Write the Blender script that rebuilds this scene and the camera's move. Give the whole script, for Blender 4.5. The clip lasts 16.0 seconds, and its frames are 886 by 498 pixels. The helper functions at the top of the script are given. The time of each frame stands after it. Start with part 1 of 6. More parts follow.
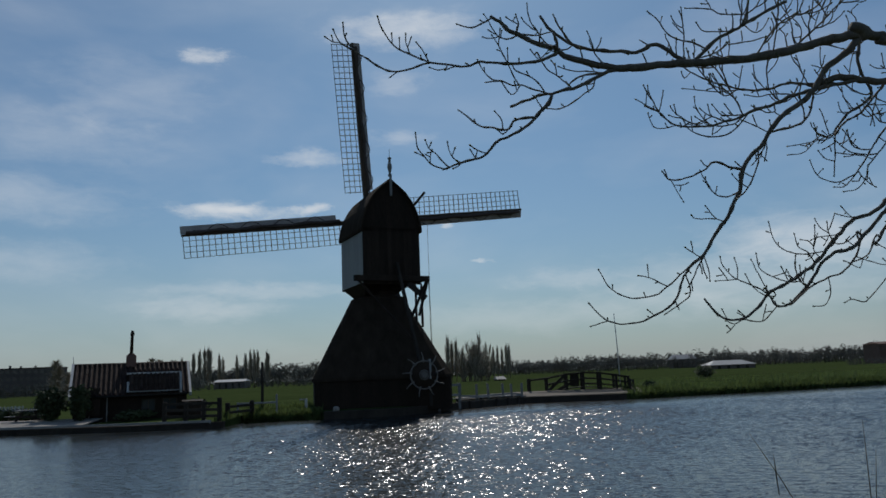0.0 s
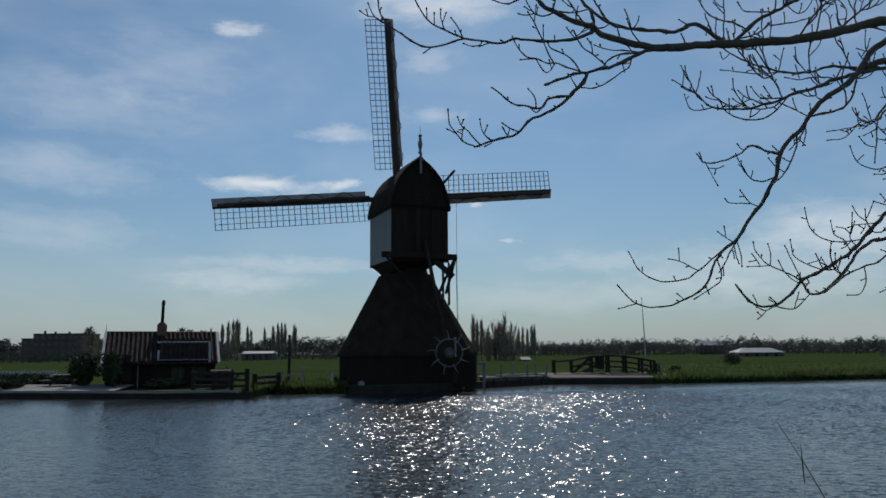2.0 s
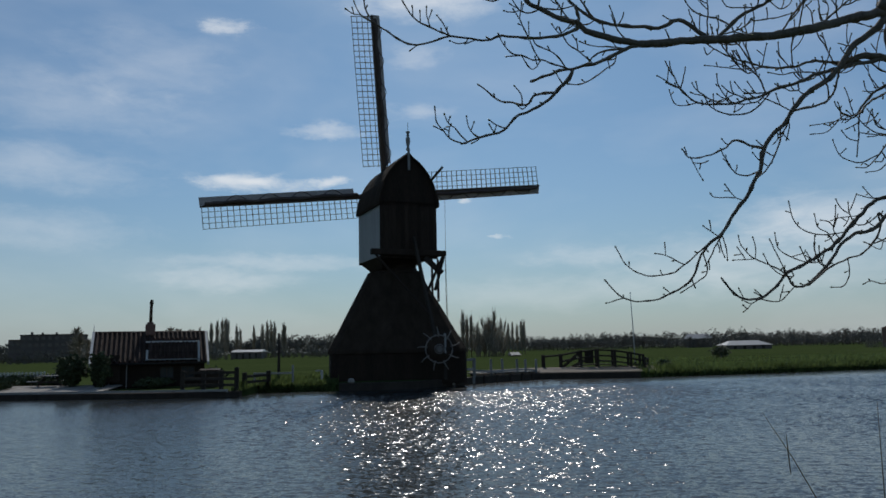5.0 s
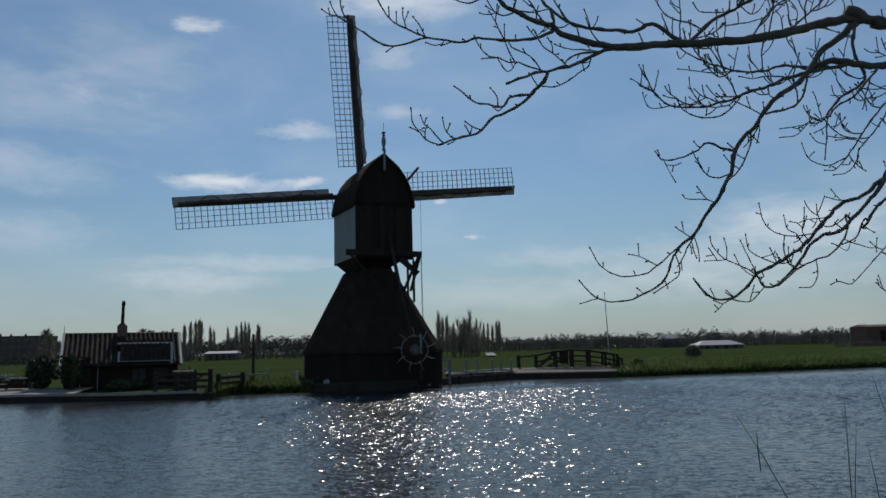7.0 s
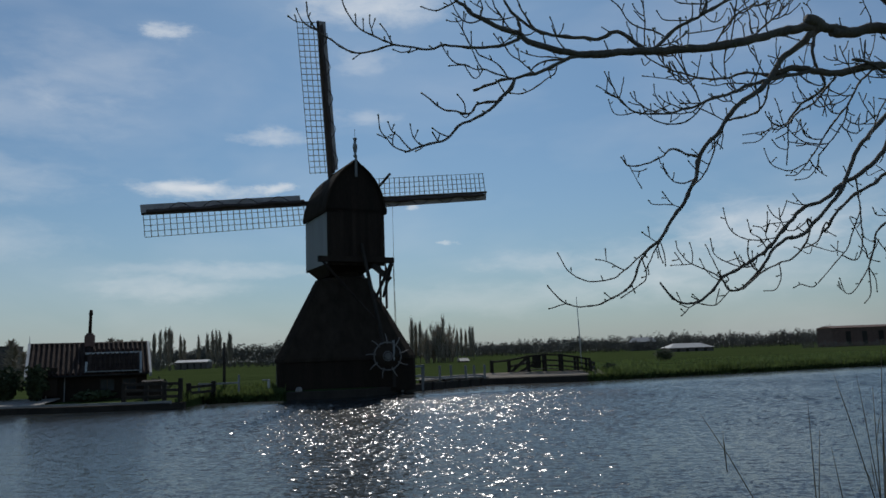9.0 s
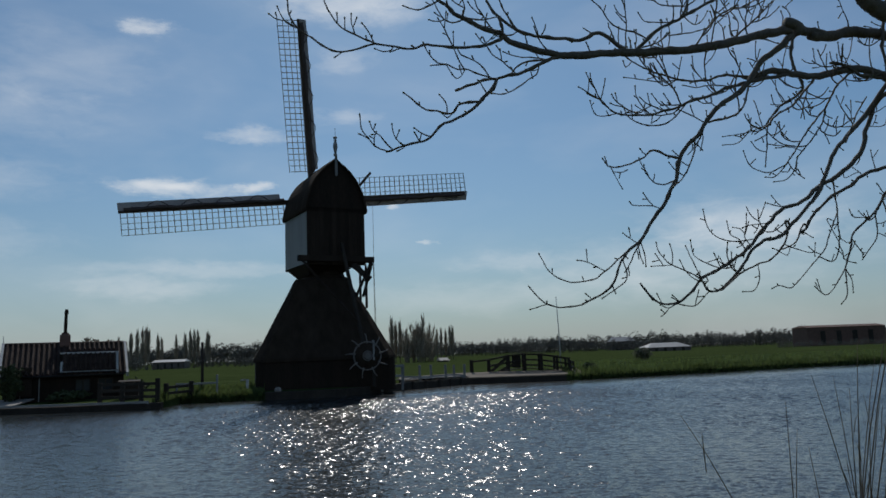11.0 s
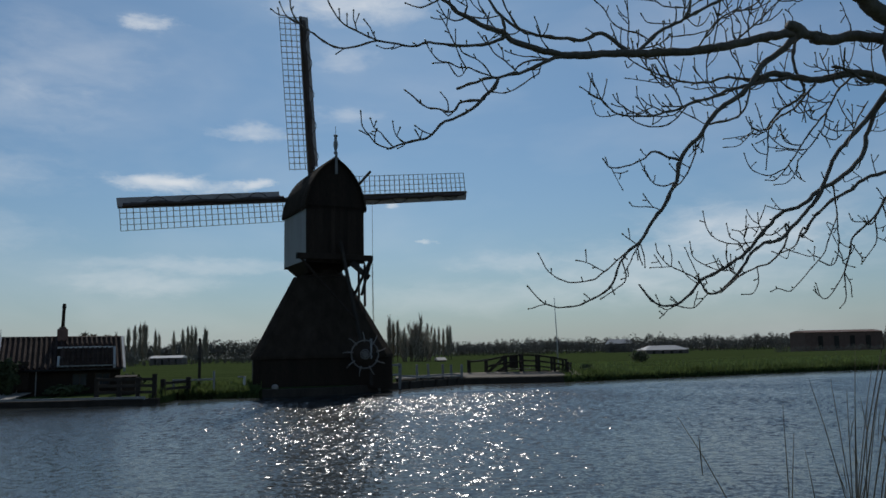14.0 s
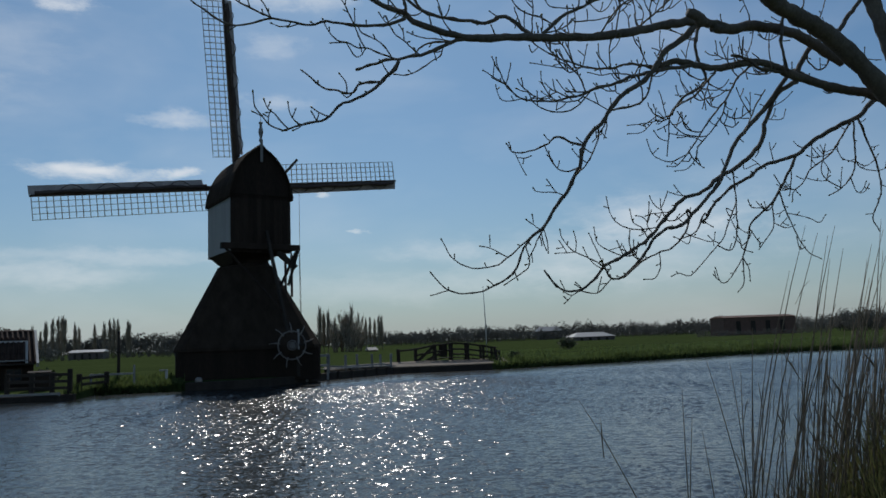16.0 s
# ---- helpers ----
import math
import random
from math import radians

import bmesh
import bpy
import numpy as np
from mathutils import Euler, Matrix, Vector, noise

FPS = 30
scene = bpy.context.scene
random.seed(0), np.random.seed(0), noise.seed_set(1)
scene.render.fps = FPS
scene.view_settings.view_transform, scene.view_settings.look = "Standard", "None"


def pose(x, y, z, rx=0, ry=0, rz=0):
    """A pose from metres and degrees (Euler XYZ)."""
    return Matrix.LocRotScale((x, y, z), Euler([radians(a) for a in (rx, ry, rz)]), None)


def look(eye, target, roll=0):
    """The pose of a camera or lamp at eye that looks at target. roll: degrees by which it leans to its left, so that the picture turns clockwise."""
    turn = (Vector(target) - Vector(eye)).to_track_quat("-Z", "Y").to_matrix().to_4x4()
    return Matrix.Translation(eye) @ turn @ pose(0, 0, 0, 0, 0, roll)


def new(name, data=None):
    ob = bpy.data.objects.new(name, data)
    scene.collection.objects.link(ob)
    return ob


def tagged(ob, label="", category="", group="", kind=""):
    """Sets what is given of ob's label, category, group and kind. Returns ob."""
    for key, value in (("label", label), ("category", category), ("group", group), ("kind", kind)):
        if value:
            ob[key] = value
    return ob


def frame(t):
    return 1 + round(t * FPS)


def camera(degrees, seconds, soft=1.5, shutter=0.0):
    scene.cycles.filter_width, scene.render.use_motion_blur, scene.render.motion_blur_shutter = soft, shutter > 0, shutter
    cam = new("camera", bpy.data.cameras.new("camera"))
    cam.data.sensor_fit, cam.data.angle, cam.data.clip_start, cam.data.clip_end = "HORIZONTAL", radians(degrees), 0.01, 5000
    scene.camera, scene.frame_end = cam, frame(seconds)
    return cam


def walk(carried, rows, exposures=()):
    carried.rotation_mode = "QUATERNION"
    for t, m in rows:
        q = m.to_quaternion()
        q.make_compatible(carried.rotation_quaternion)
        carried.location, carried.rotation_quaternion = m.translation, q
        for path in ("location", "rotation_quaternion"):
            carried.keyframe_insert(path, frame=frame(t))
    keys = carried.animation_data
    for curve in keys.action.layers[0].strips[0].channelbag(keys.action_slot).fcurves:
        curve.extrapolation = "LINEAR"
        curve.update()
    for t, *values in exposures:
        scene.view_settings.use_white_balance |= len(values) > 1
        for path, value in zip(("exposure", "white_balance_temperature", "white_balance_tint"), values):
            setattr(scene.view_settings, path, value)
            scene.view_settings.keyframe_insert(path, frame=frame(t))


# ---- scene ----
cam = camera(60.0, 16.0, soft=1.6)
# seconds, eye, yaw, pitch, roll
PATH = [
    (0.0, 0.002, 0.002, 2.205, -2.00, 9.30, 2.29),
    (0.5, 0.003, 0.008, 2.203, -1.76, 9.19, 2.10),
    (1.0, 0.001, 0.024, 2.202, -1.18, 8.47, 1.14),
    (1.5, -0.000, 0.020, 2.200, -0.75, 7.89, 0.45),
    (2.0, -0.005, 0.005, 2.198, -0.16, 7.75, 0.46),
    (2.5, -0.003, -0.013, 2.198, 0.20, 7.56, 0.73),
    (3.0, -0.002, -0.020, 2.196, 0.16, 7.47, 0.75),
    (3.5, 0.002, -0.012, 2.199, -0.00, 7.50, 0.70),
    (4.0, 0.003, -0.006, 2.199, -0.28, 7.49, 0.77),
    (6.5, -0.007, -0.041, 2.194, -2.15, 7.44, 1.41),
    (7.0, -0.003, -0.038, 2.195, -2.71, 7.48, 1.33),
    (7.5, -0.002, -0.042, 2.197, -3.27, 7.62, 1.54),
    (8.0, 0.011, -0.039, 2.195, -3.67, 7.70, 1.57),
    (8.5, 0.015, -0.047, 2.196, -4.08, 7.69, 1.61),
    (9.0, 0.023, -0.045, 2.199, -4.67, 7.85, 2.03),
    (9.5, 0.021, -0.047, 2.206, -5.08, 7.83, 2.34),
    (10.0, 0.023, -0.043, 2.209, -5.59, 7.74, 2.37),
    (12.5, 0.005, -0.006, 2.199, -6.72, 7.81, 1.63),
    (13.0, 0.010, -0.003, 2.197, -6.72, 7.81, 1.33),
    (13.5, 0.010, -0.012, 2.200, -6.48, 7.85, 1.03),
    (14.0, 0.016, -0.019, 2.198, -6.35, 7.74, 1.27),
    (14.5, 0.018, -0.027, 2.196, -6.47, 7.75, 1.58),
    (15.0, 0.034, -0.029, 2.196, -6.91, 7.66, 1.71),
    (15.5, 0.075, -0.044, 2.207, -7.62, 7.46, 1.45),
    (16.0, 0.227, 0.054, 2.181, -11.38, 6.81, 2.12),
]
walk(cam, [(t, pose(x, y, z, 90 + pitch, roll, yaw)) for t, x, y, z, yaw, pitch, roll in PATH],
     [(0.0, -0.93), (0.5, -0.91), (1.5, -0.82), (2.5, -0.75), (4.0, -0.75), (7.0, -0.79), (10.0, -0.84), (13.0, -0.83), (15.5, -0.79), (16.0, -0.76)])

# ---- sky, sun, exposure ----
SUN_AZ, SUN_EL = 2.5, 46.0
world = bpy.data.worlds.new("sky")
scene.world = world
world.use_nodes = True
wn, wl = world.node_tree.nodes, world.node_tree.links
wn.clear()


def wmath(op, a, b=None, c=None, clamp=False):
    n = wn.new("ShaderNodeMath")
    n.operation, n.use_clamp = op, clamp
    for i, v in enumerate((a, b, c)):
        if v is None:
            continue
        if isinstance(v, (int, float)):
            n.inputs[i].default_value = v
        else:
            wl.new(v, n.inputs[i])
    return n.outputs[0]


sky = wn.new("ShaderNodeTexSky")
sky.sky_type, sky.sun_disc = "NISHITA", False
sky.sun_elevation, sky.sun_rotation = radians(SUN_EL), radians(SUN_AZ)
sky.air_density, sky.dust_density, sky.ozone_density = 1.0, 0.6, 1.6
coord = wn.new("ShaderNodeTexCoord")
split = wn.new("ShaderNodeSeparateXYZ")
wl.new(coord.outputs["Generated"], split.inputs[0])
az = wmath("ARCTAN2", split.outputs[0], split.outputs[1])
el = wmath("ARCSINE", split.outputs[2])
comb = wn.new("ShaderNodeCombineXYZ")
wl.new(az, comb.inputs[0])
wl.new(wmath("MULTIPLY", el, 2.6), comb.inputs[1])


def wnoise(scale, detail, rough, distort=0.0):
    n = wn.new("ShaderNodeTexNoise")
    wl.new(comb.outputs[0], n.inputs["Vector"])
    n.inputs["Scale"].default_value, n.inputs["Detail"].default_value = scale, detail
    n.inputs["Roughness"].default_value, n.inputs["Distortion"].default_value = rough, distort
    return n.outputs[0]


fine = wnoise(13.0, 5.0, 0.58, 0.5)
shred = wnoise(26.0, 7.0, 0.62, 0.6)
broad = wnoise(3.2, 4.0, 0.5, 0.3)
# thin high veil all over the sky
veil = wmath("MULTIPLY", wmath("MULTIPLY_ADD", broad, 2.6, -1.15, clamp=True), wmath("MULTIPLY_ADD", fine, 0.8, 0.3, clamp=True))
cover = wmath("MULTIPLY", veil, 0.30)
# the clouds' outlines are torn by turbulence
swirl = wn.new("ShaderNodeTexNoise")
wl.new(comb.outputs[0], swirl.inputs["Vector"])
swirl.inputs["Scale"].default_value, swirl.inputs["Detail"].default_value, swirl.inputs["Roughness"].default_value = 11.0, 6.0, 0.68
torn = wn.new("ShaderNodeSeparateColor")
wl.new(swirl.outputs[1], torn.inputs[0])
az_w = wmath("ADD", az, wmath("MULTIPLY_ADD", torn.outputs[0], 0.13, -0.065))
el_w = wmath("ADD", el, wmath("MULTIPLY_ADD", torn.outputs[1], 0.036, -0.018))
# single clouds: azimuth, elevation, half width, half height in radians, density
for caz, cel, cw, ch, dens in (
    (-0.257, 0.402, 0.030, 0.010, 0.60),
    (-0.229, 0.213, 0.068, 0.012, 0.85),
    (-0.135, 0.216, 0.030, 0.007, 0.80),
    (-0.135, 0.281, 0.050, 0.009, 0.45),
    (-0.461, 0.219, 0.11, 0.026, 0.26),
    (-0.465, 0.294, 0.14, 0.034, 0.20),
    (-0.255, 0.093, 0.09, 0.014, 0.34),
    (-0.192, 0.116, 0.148, 0.010, 0.30),
    (-0.464, 0.150, 0.10, 0.022, 0.22),
    (-0.351, 0.353, 0.094, 0.044, 0.18),
    (0.003, 0.442, 0.098, 0.021, 0.60),
    (-0.014, 0.377, 0.040, 0.013, 0.25),
    (-0.014, 0.307, 0.046, 0.012, 0.30),
    (0.492, 0.143, 0.112, 0.033, 0.50),
    (0.430, 0.101, 0.192, 0.037, 0.30),
    (0.092, 0.145, 0.016, 0.004, 0.50),
    (0.203, 0.116, 0.059, 0.016, 0.30),
    (0.052, 0.191, 0.017, 0.004, 0.60),
    (0.159, 0.070, 0.221, 0.022, 0.20),
):
    dx = wmath("DIVIDE", wmath("SUBTRACT", az_w, caz), cw)
    dy = wmath("DIVIDE", wmath("SUBTRACT", el_w, cel), ch)
    r2 = wmath("ADD", wmath("MULTIPLY", dx, dx), wmath("MULTIPLY", dy, dy))
    bell = wmath("EXPONENT", wmath("MULTIPLY", r2, -1.0))
    ragged = wmath("MULTIPLY_ADD", wmath("ADD", bell, wmath("MULTIPLY", wmath("ADD", shred, fine), 0.8)), 1.05, -1.0, clamp=True)
    puff = wmath("MULTIPLY", wmath("MULTIPLY", bell, 2.2, clamp=True), ragged)
    cover = wmath("ADD", cover, wmath("MULTIPLY", puff, dens))
cover = wmath("MINIMUM", cover, 0.9)
# a little haze low over the land
haze = wmath("MULTIPLY", wmath("EXPONENT", wmath("MULTIPLY", wmath("MAXIMUM", el, 0.0), -9.0)), 0.8)
white = wn.new("ShaderNodeMix")
white.data_type = "RGBA"
white.inputs[7].default_value = (13.0, 13.5, 14.0, 1)
hazed = wn.new("ShaderNodeMix")
hazed.data_type = "RGBA"
hazed.inputs[7].default_value = (5.35, 5.75, 6.25, 1)
wl.new(haze, hazed.inputs[0])
tint = wn.new("ShaderNodeMix")
tint.data_type, tint.blend_type = "RGBA", "MULTIPLY"
tint.inputs[0].default_value, tint.inputs[7].default_value = 1.0, (0.70, 0.98, 1.14, 1)
wl.new(sky.outputs[0], tint.inputs[6])
wl.new(tint.outputs[2], hazed.inputs[6])
wl.new(hazed.outputs[2], white.inputs[6])
wl.new(cover, white.inputs[0])
bg = wn.new("ShaderNodeBackground")
bg.inputs[1].default_value = 0.1
wl.new(white.outputs[2], bg.inputs[0])
wout = wn.new("ShaderNodeOutputWorld")
wl.new(bg.outputs[0], wout.inputs[0])

sun = new("sun", bpy.data.lights.new("sun", "SUN"))
sun.data.energy, sun.data.angle, sun.data.color = 3.6, radians(0.53), (1.0, 0.965, 0.91)
saz, sel = radians(SUN_AZ), radians(SUN_EL)
sun.matrix_world = look((100 * math.sin(saz) * math.cos(sel), 100 * math.cos(saz) * math.cos(sel), 100 * math.sin(sel)), (0, 0, 0))


# ---- materials ----
def material(name, base, rough=0.8, vary=0.25, scale=3.0, fine_scale=40.0, bump=0.3, stretch=(1, 1, 1), metal=0.0, second=None, per_piece=0.0, spec=0.3, dist=0.01):
    m = bpy.data.materials.new(name)
    m.use_nodes = True
    n, l = m.node_tree.nodes, m.node_tree.links
    b = n["Principled BSDF"]
    b.inputs["Roughness"].default_value, b.inputs["Metallic"].default_value = rough, metal
    b.inputs["Specular IOR Level"].default_value = spec
    tc, mp = n.new("ShaderNodeTexCoord"), n.new("ShaderNodeMapping")
    mp.inputs["Scale"].default_value = stretch
    l.new(tc.outputs["Object"], mp.inputs[0])
    big, small = n.new("ShaderNodeTexNoise"), n.new("ShaderNodeTexNoise")
    for node, s, d in ((big, scale, 4), (small, fine_scale, 6)):
        l.new(mp.outputs[0], node.inputs["Vector"])
        node.inputs["Scale"].default_value, node.inputs["Detail"].default_value = s, d
        node.inputs["Roughness"].default_value = 0.62
    mixn = n.new("ShaderNodeMath")
    mixn.operation = "MULTIPLY_ADD"
    l.new(small.outputs[0], mixn.inputs[0])
    mixn.inputs[1].default_value = 0.5
    half = n.new("ShaderNodeMath")
    half.operation = "MULTIPLY"
    half.inputs[1].default_value = 0.5
    l.new(big.outputs[0], half.inputs[0])
    l.new(half.outputs[0], mixn.inputs[2])
    ramp = n.new("ShaderNodeValToRGB")
    other = second or tuple(c * (1 - vary) for c in base)
    hi = tuple(min(1, c * (1 + vary)) for c in base)
    ramp.color_ramp.elements[0].position, ramp.color_ramp.elements[0].color = 0.36, (*other, 1)
    ramp.color_ramp.elements[1].position, ramp.color_ramp.elements[1].color = 0.64, (*hi, 1)
    l.new(mixn.outputs[0], ramp.inputs[0])
    out = ramp.outputs[0]
    if per_piece:
        info, hsv, add = n.new("ShaderNodeObjectInfo"), n.new("ShaderNodeHueSaturation"), n.new("ShaderNodeMath")
        add.operation = "MULTIPLY_ADD"
        add.inputs[1].default_value, add.inputs[2].default_value = per_piece, 1 - per_piece / 2
        l.new(info.outputs["Random"], add.inputs[0])
        l.new(add.outputs[0], hsv.inputs["Value"])
        l.new(out, hsv.inputs["Color"])
        out = hsv.outputs[0]
    l.new(out, b.inputs["Base Color"])
    if bump:
        bp = n.new("ShaderNodeBump")
        bp.inputs["Strength"].default_value, bp.inputs["Distance"].default_value = bump, dist
        l.new(small.outputs[0], bp.inputs["Height"])
        l.new(bp.outputs[0], b.inputs["Normal"])
    return m


def water_material():
    m = bpy.data.materials.new("canal_water")
    m.use_nodes = True
    n, l = m.node_tree.nodes, m.node_tree.links
    b = n["Principled BSDF"]
    b.inputs["Base Color"].default_value = (0.022, 0.027, 0.028, 1)
    b.inputs["Roughness"].default_value, b.inputs["IOR"].default_value = 0.19, 1.333
    tc, wind = n.new("ShaderNodeTexCoord"), n.new("ShaderNodeAttribute")
    wind.attribute_name = "wind"

    def vec(op, x, y):
        v = n.new("ShaderNodeVectorMath")
        v.operation = op
        for k, value in enumerate((x, y)):
            if isinstance(value, tuple):
                v.inputs[k].default_value = value
            elif value is not None:
                l.new(value, v.inputs[k])
        return v.outputs[0]

    # ripples too small for the mesh: the slope of the surface is tilted at two sizes, more where the wind reaches
    tilt = None
    for stretch, turn, size, steep in (((1.0, 1.3, 1), 12, 5.0, 0.62), ((1.0, 1.15, 1), 35, 15.0, 0.98)):
        mp, nz = n.new("ShaderNodeMapping"), n.new("ShaderNodeTexNoise")
        mp.inputs["Scale"].default_value, mp.inputs["Rotation"].default_value = stretch, (0, 0, radians(turn))
        l.new(tc.outputs["Object"], mp.inputs[0])
        l.new(mp.outputs[0], nz.inputs["Vector"])
        nz.inputs["Scale"].default_value, nz.inputs["Detail"].default_value, nz.inputs["Distortion"].default_value = size, 1.0, 0.4
        one = vec("MULTIPLY", vec("SUBTRACT", nz.outputs["Color"], (0.5, 0.5, 0.5)), (steep, steep, 0.0))
        tilt = vec("ADD", tilt, one) if tilt else one
    geo, blow = n.new("ShaderNodeNewGeometry"), n.new("ShaderNodeVectorMath")
    blow.operation = "SCALE"
    l.new(tilt, blow.inputs[0])
    l.new(wind.outputs["Fac"], blow.inputs["Scale"])
    l.new(vec("NORMALIZE", vec("ADD", geo.outputs["Normal"], blow.outputs[0]), None), b.inputs["Normal"])
    return m


M_WATER = water_material()
M_GRASS = material("meadow_grass", (0.042, 0.057, 0.02), 0.95, 0.5, 0.22, 4.0, 0.3, (0.22, 1, 1), second=(0.026, 0.038, 0.014), dist=0.03, spec=0.0)
M_NEARGRASS = material("near_bank_grass", (0.16, 0.165, 0.065), 0.75, 0.4, 1.2, 14.0, 0.2)
M_BLADE = material("bank_grass", (0.105, 0.145, 0.045), 0.75, 0.4, 1.2, 14.0, 0.2)
M_TAR = material("tarred_boards", (0.036, 0.025, 0.018), 0.75, 0.35, 1.2, 22.0, 0.4, (1, 1, 0.15), per_piece=0.5, spec=0.12)
M_THATCH = material("dark_thatch", (0.045, 0.033, 0.024), 0.95, 0.4, 0.8, 30.0, 0.8, (3, 3, 0.5), dist=0.03, spec=0.05)
M_TIMBER = material("weathered_timber", (0.045, 0.037, 0.03), 0.85, 0.35, 1.5, 30.0, 0.4, (1, 1, 0.3), per_piece=0.3, spec=0.15)
M_SAILWOOD = material("sail_timber", (0.09, 0.06, 0.042), 0.7, 0.3, 1.0, 30.0, 0.3, per_piece=0.25)
M_WINDBOARD = material("wind_board_timber", (0.46, 0.4, 0.37), 0.75, 0.3, 1.0, 30.0, 0.3, per_piece=0.2)
M_LATH = material("sail_lath", (0.12, 0.09, 0.06), 0.7, 0.3, 2.0, 40.0, 0.2, per_piece=0.3)
M_CLOTH = material("rolled_sailcloth", (0.1, 0.075, 0.065), 0.9, 0.25, 2.0, 30.0, 0.5)
M_PALE = material("pale_painted_boards", (0.26, 0.265, 0.255), 0.6, 0.12, 1.2, 25.0, 0.15, (1, 1, 0.2), per_piece=0.08)
M_WHITE = material("weathered_white_paint", (0.5, 0.5, 0.48), 0.6, 0.2, 2.0, 30.0, 0.1, per_piece=0.1)
M_GREYWOOD = material("grey_bleached_wood", (0.27, 0.265, 0.25), 0.8, 0.2, 2.0, 30.0, 0.3, per_piece=0.25)
M_TILE = material("red_clay_tile", (0.065, 0.046, 0.038), 0.75, 0.4, 1.5, 18.0, 0.3, per_piece=0.45, spec=0.1)
M_BRICK = material("dark_brick", (0.15, 0.09, 0.07), 0.85, 0.3, 2.0, 25.0, 0.4, per_piece=0.4)
M_PAVE = material("pale_paving", (0.29, 0.265, 0.235), 0.85, 0.18, 1.0, 20.0, 0.3, per_piece=0.15)
M_PATH = material("sandy_path", (0.2, 0.17, 0.135), 0.95, 0.2, 0.8, 20.0, 0.4)
M_BARK = material("tree_bark", (0.13, 0.112, 0.092), 0.85, 0.35, 6.0, 60.0, 0.6, (1, 1, 0.5), dist=0.01)
M_TWIG = material("twig_bark", (0.15, 0.12, 0.092), 0.75, 0.3, 8.0, 60.0, 0.2)
M_BUD = material("leaf_bud", (0.11, 0.12, 0.04), 0.6, 0.3, 30.0, 90.0, 0.0)
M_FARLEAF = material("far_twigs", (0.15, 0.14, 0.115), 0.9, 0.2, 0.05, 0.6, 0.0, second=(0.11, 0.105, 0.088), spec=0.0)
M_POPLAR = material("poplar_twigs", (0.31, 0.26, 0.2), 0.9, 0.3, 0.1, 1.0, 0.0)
M_REED = material("dry_reed", (0.17, 0.13, 0.085), 0.8, 0.35, 3.0, 40.0, 0.1, (1, 1, 0.3))
M_GLASS = material("window_glass", (0.03, 0.035, 0.04), 0.08, 0.1, 1.0, 5.0, 0.0, spec=0.5)
M_IRON = material("dark_iron", (0.04, 0.038, 0.036), 0.5, 0.3, 4.0, 40.0, 0.2, metal=0.7)
M_ROOFGREY = material("light_sheet_roof", (0.34, 0.335, 0.325), 0.5, 0.1, 0.3, 3.0, 0.05)
M_BLOCK = material("grey_brown_brick", (0.12, 0.1, 0.09), 0.85, 0.2, 0.2, 2.0, 0.1)


def let_light_through(m, share):
    """Thin blades glow when the sun stands behind them."""
    n, l = m.node_tree.nodes, m.node_tree.links
    b, out = n["Principled BSDF"], n["Material Output"]
    thin, mix = n.new("ShaderNodeBsdfTranslucent"), n.new("ShaderNodeMixShader")
    l.new(b.inputs["Base Color"].links[0].from_socket, thin.inputs["Color"])
    mix.inputs[0].default_value = share
    l.new(b.outputs[0], mix.inputs[1])
    l.new(thin.outputs[0], mix.inputs[2])
    l.new(mix.outputs[0], out.inputs["Surface"])


for blade in (M_NEARGRASS, M_BLADE):
    let_light_through(blade, 0.5)


# ---- building helpers ----
def part(name, bm, mat, parent=None, label=""):
    me = bpy.data.meshes.new(name)
    bm.normal_update()
    bm.to_mesh(me)
    bm.free()
    me.materials.append(mat)
    ob = new(name, me)
    ob.parent = parent
    if label:
        ob["label"] = label
    return ob


def again(ob, m, parent):
    """The same mesh once more as an object of its own."""
    o = new(ob.name.split(".")[0], ob.data)
    o.parent, o.matrix_basis = parent, m
    return o


def thing(name, m, label, category, group="", kind=""):
    ob = new(name)
    ob.matrix_basis = m
    return tagged(ob, label, category, group, kind)


def box(bm, c, s, m=None, bevel=0.0):
    r = bmesh.ops.create_cube(bm, size=1.0, matrix=(m or Matrix()) @ Matrix.Translation(c) @ Matrix.Diagonal((*s, 1)))
    if bevel:
        edges = list({e for v in r["verts"] for e in v.link_edges})
        bmesh.ops.bevel(bm, geom=edges, offset=bevel, segments=2, affect="EDGES", profile=0.6)
    return bm


def boxed(c, s, m=None, bevel=0.0):
    return box(bmesh.new(), c, s, m, bevel)


def tube(bm, pts, radii, seg=8, caps=True):
    pts = [Vector(p) for p in pts]
    rings, side = [], None
    for i, p in enumerate(pts):
        d = (pts[min(i + 1, len(pts) - 1)] - pts[max(i - 1, 0)]).normalized()
        if side is None:
            side = d.orthogonal().normalized()
        side = (side - d * side.dot(d)).normalized()
        up = d.cross(side)
        r = radii[i] if hasattr(radii, "__len__") else radii
        rings.append([bm.verts.new(p + (side * math.cos(a) + up * math.sin(a)) * r) for a in [2 * math.pi * k / seg for k in range(seg)]])
    for a, b in zip(rings, rings[1:]):
        for k in range(seg):
            bm.faces.new((a[k], a[(k + 1) % seg], b[(k + 1) % seg], b[k]))
    if caps:
        bm.faces.new(rings[0][::-1])
        bm.faces.new(rings[-1])
    for f in bm.faces:
        f.smooth = True
    return bm


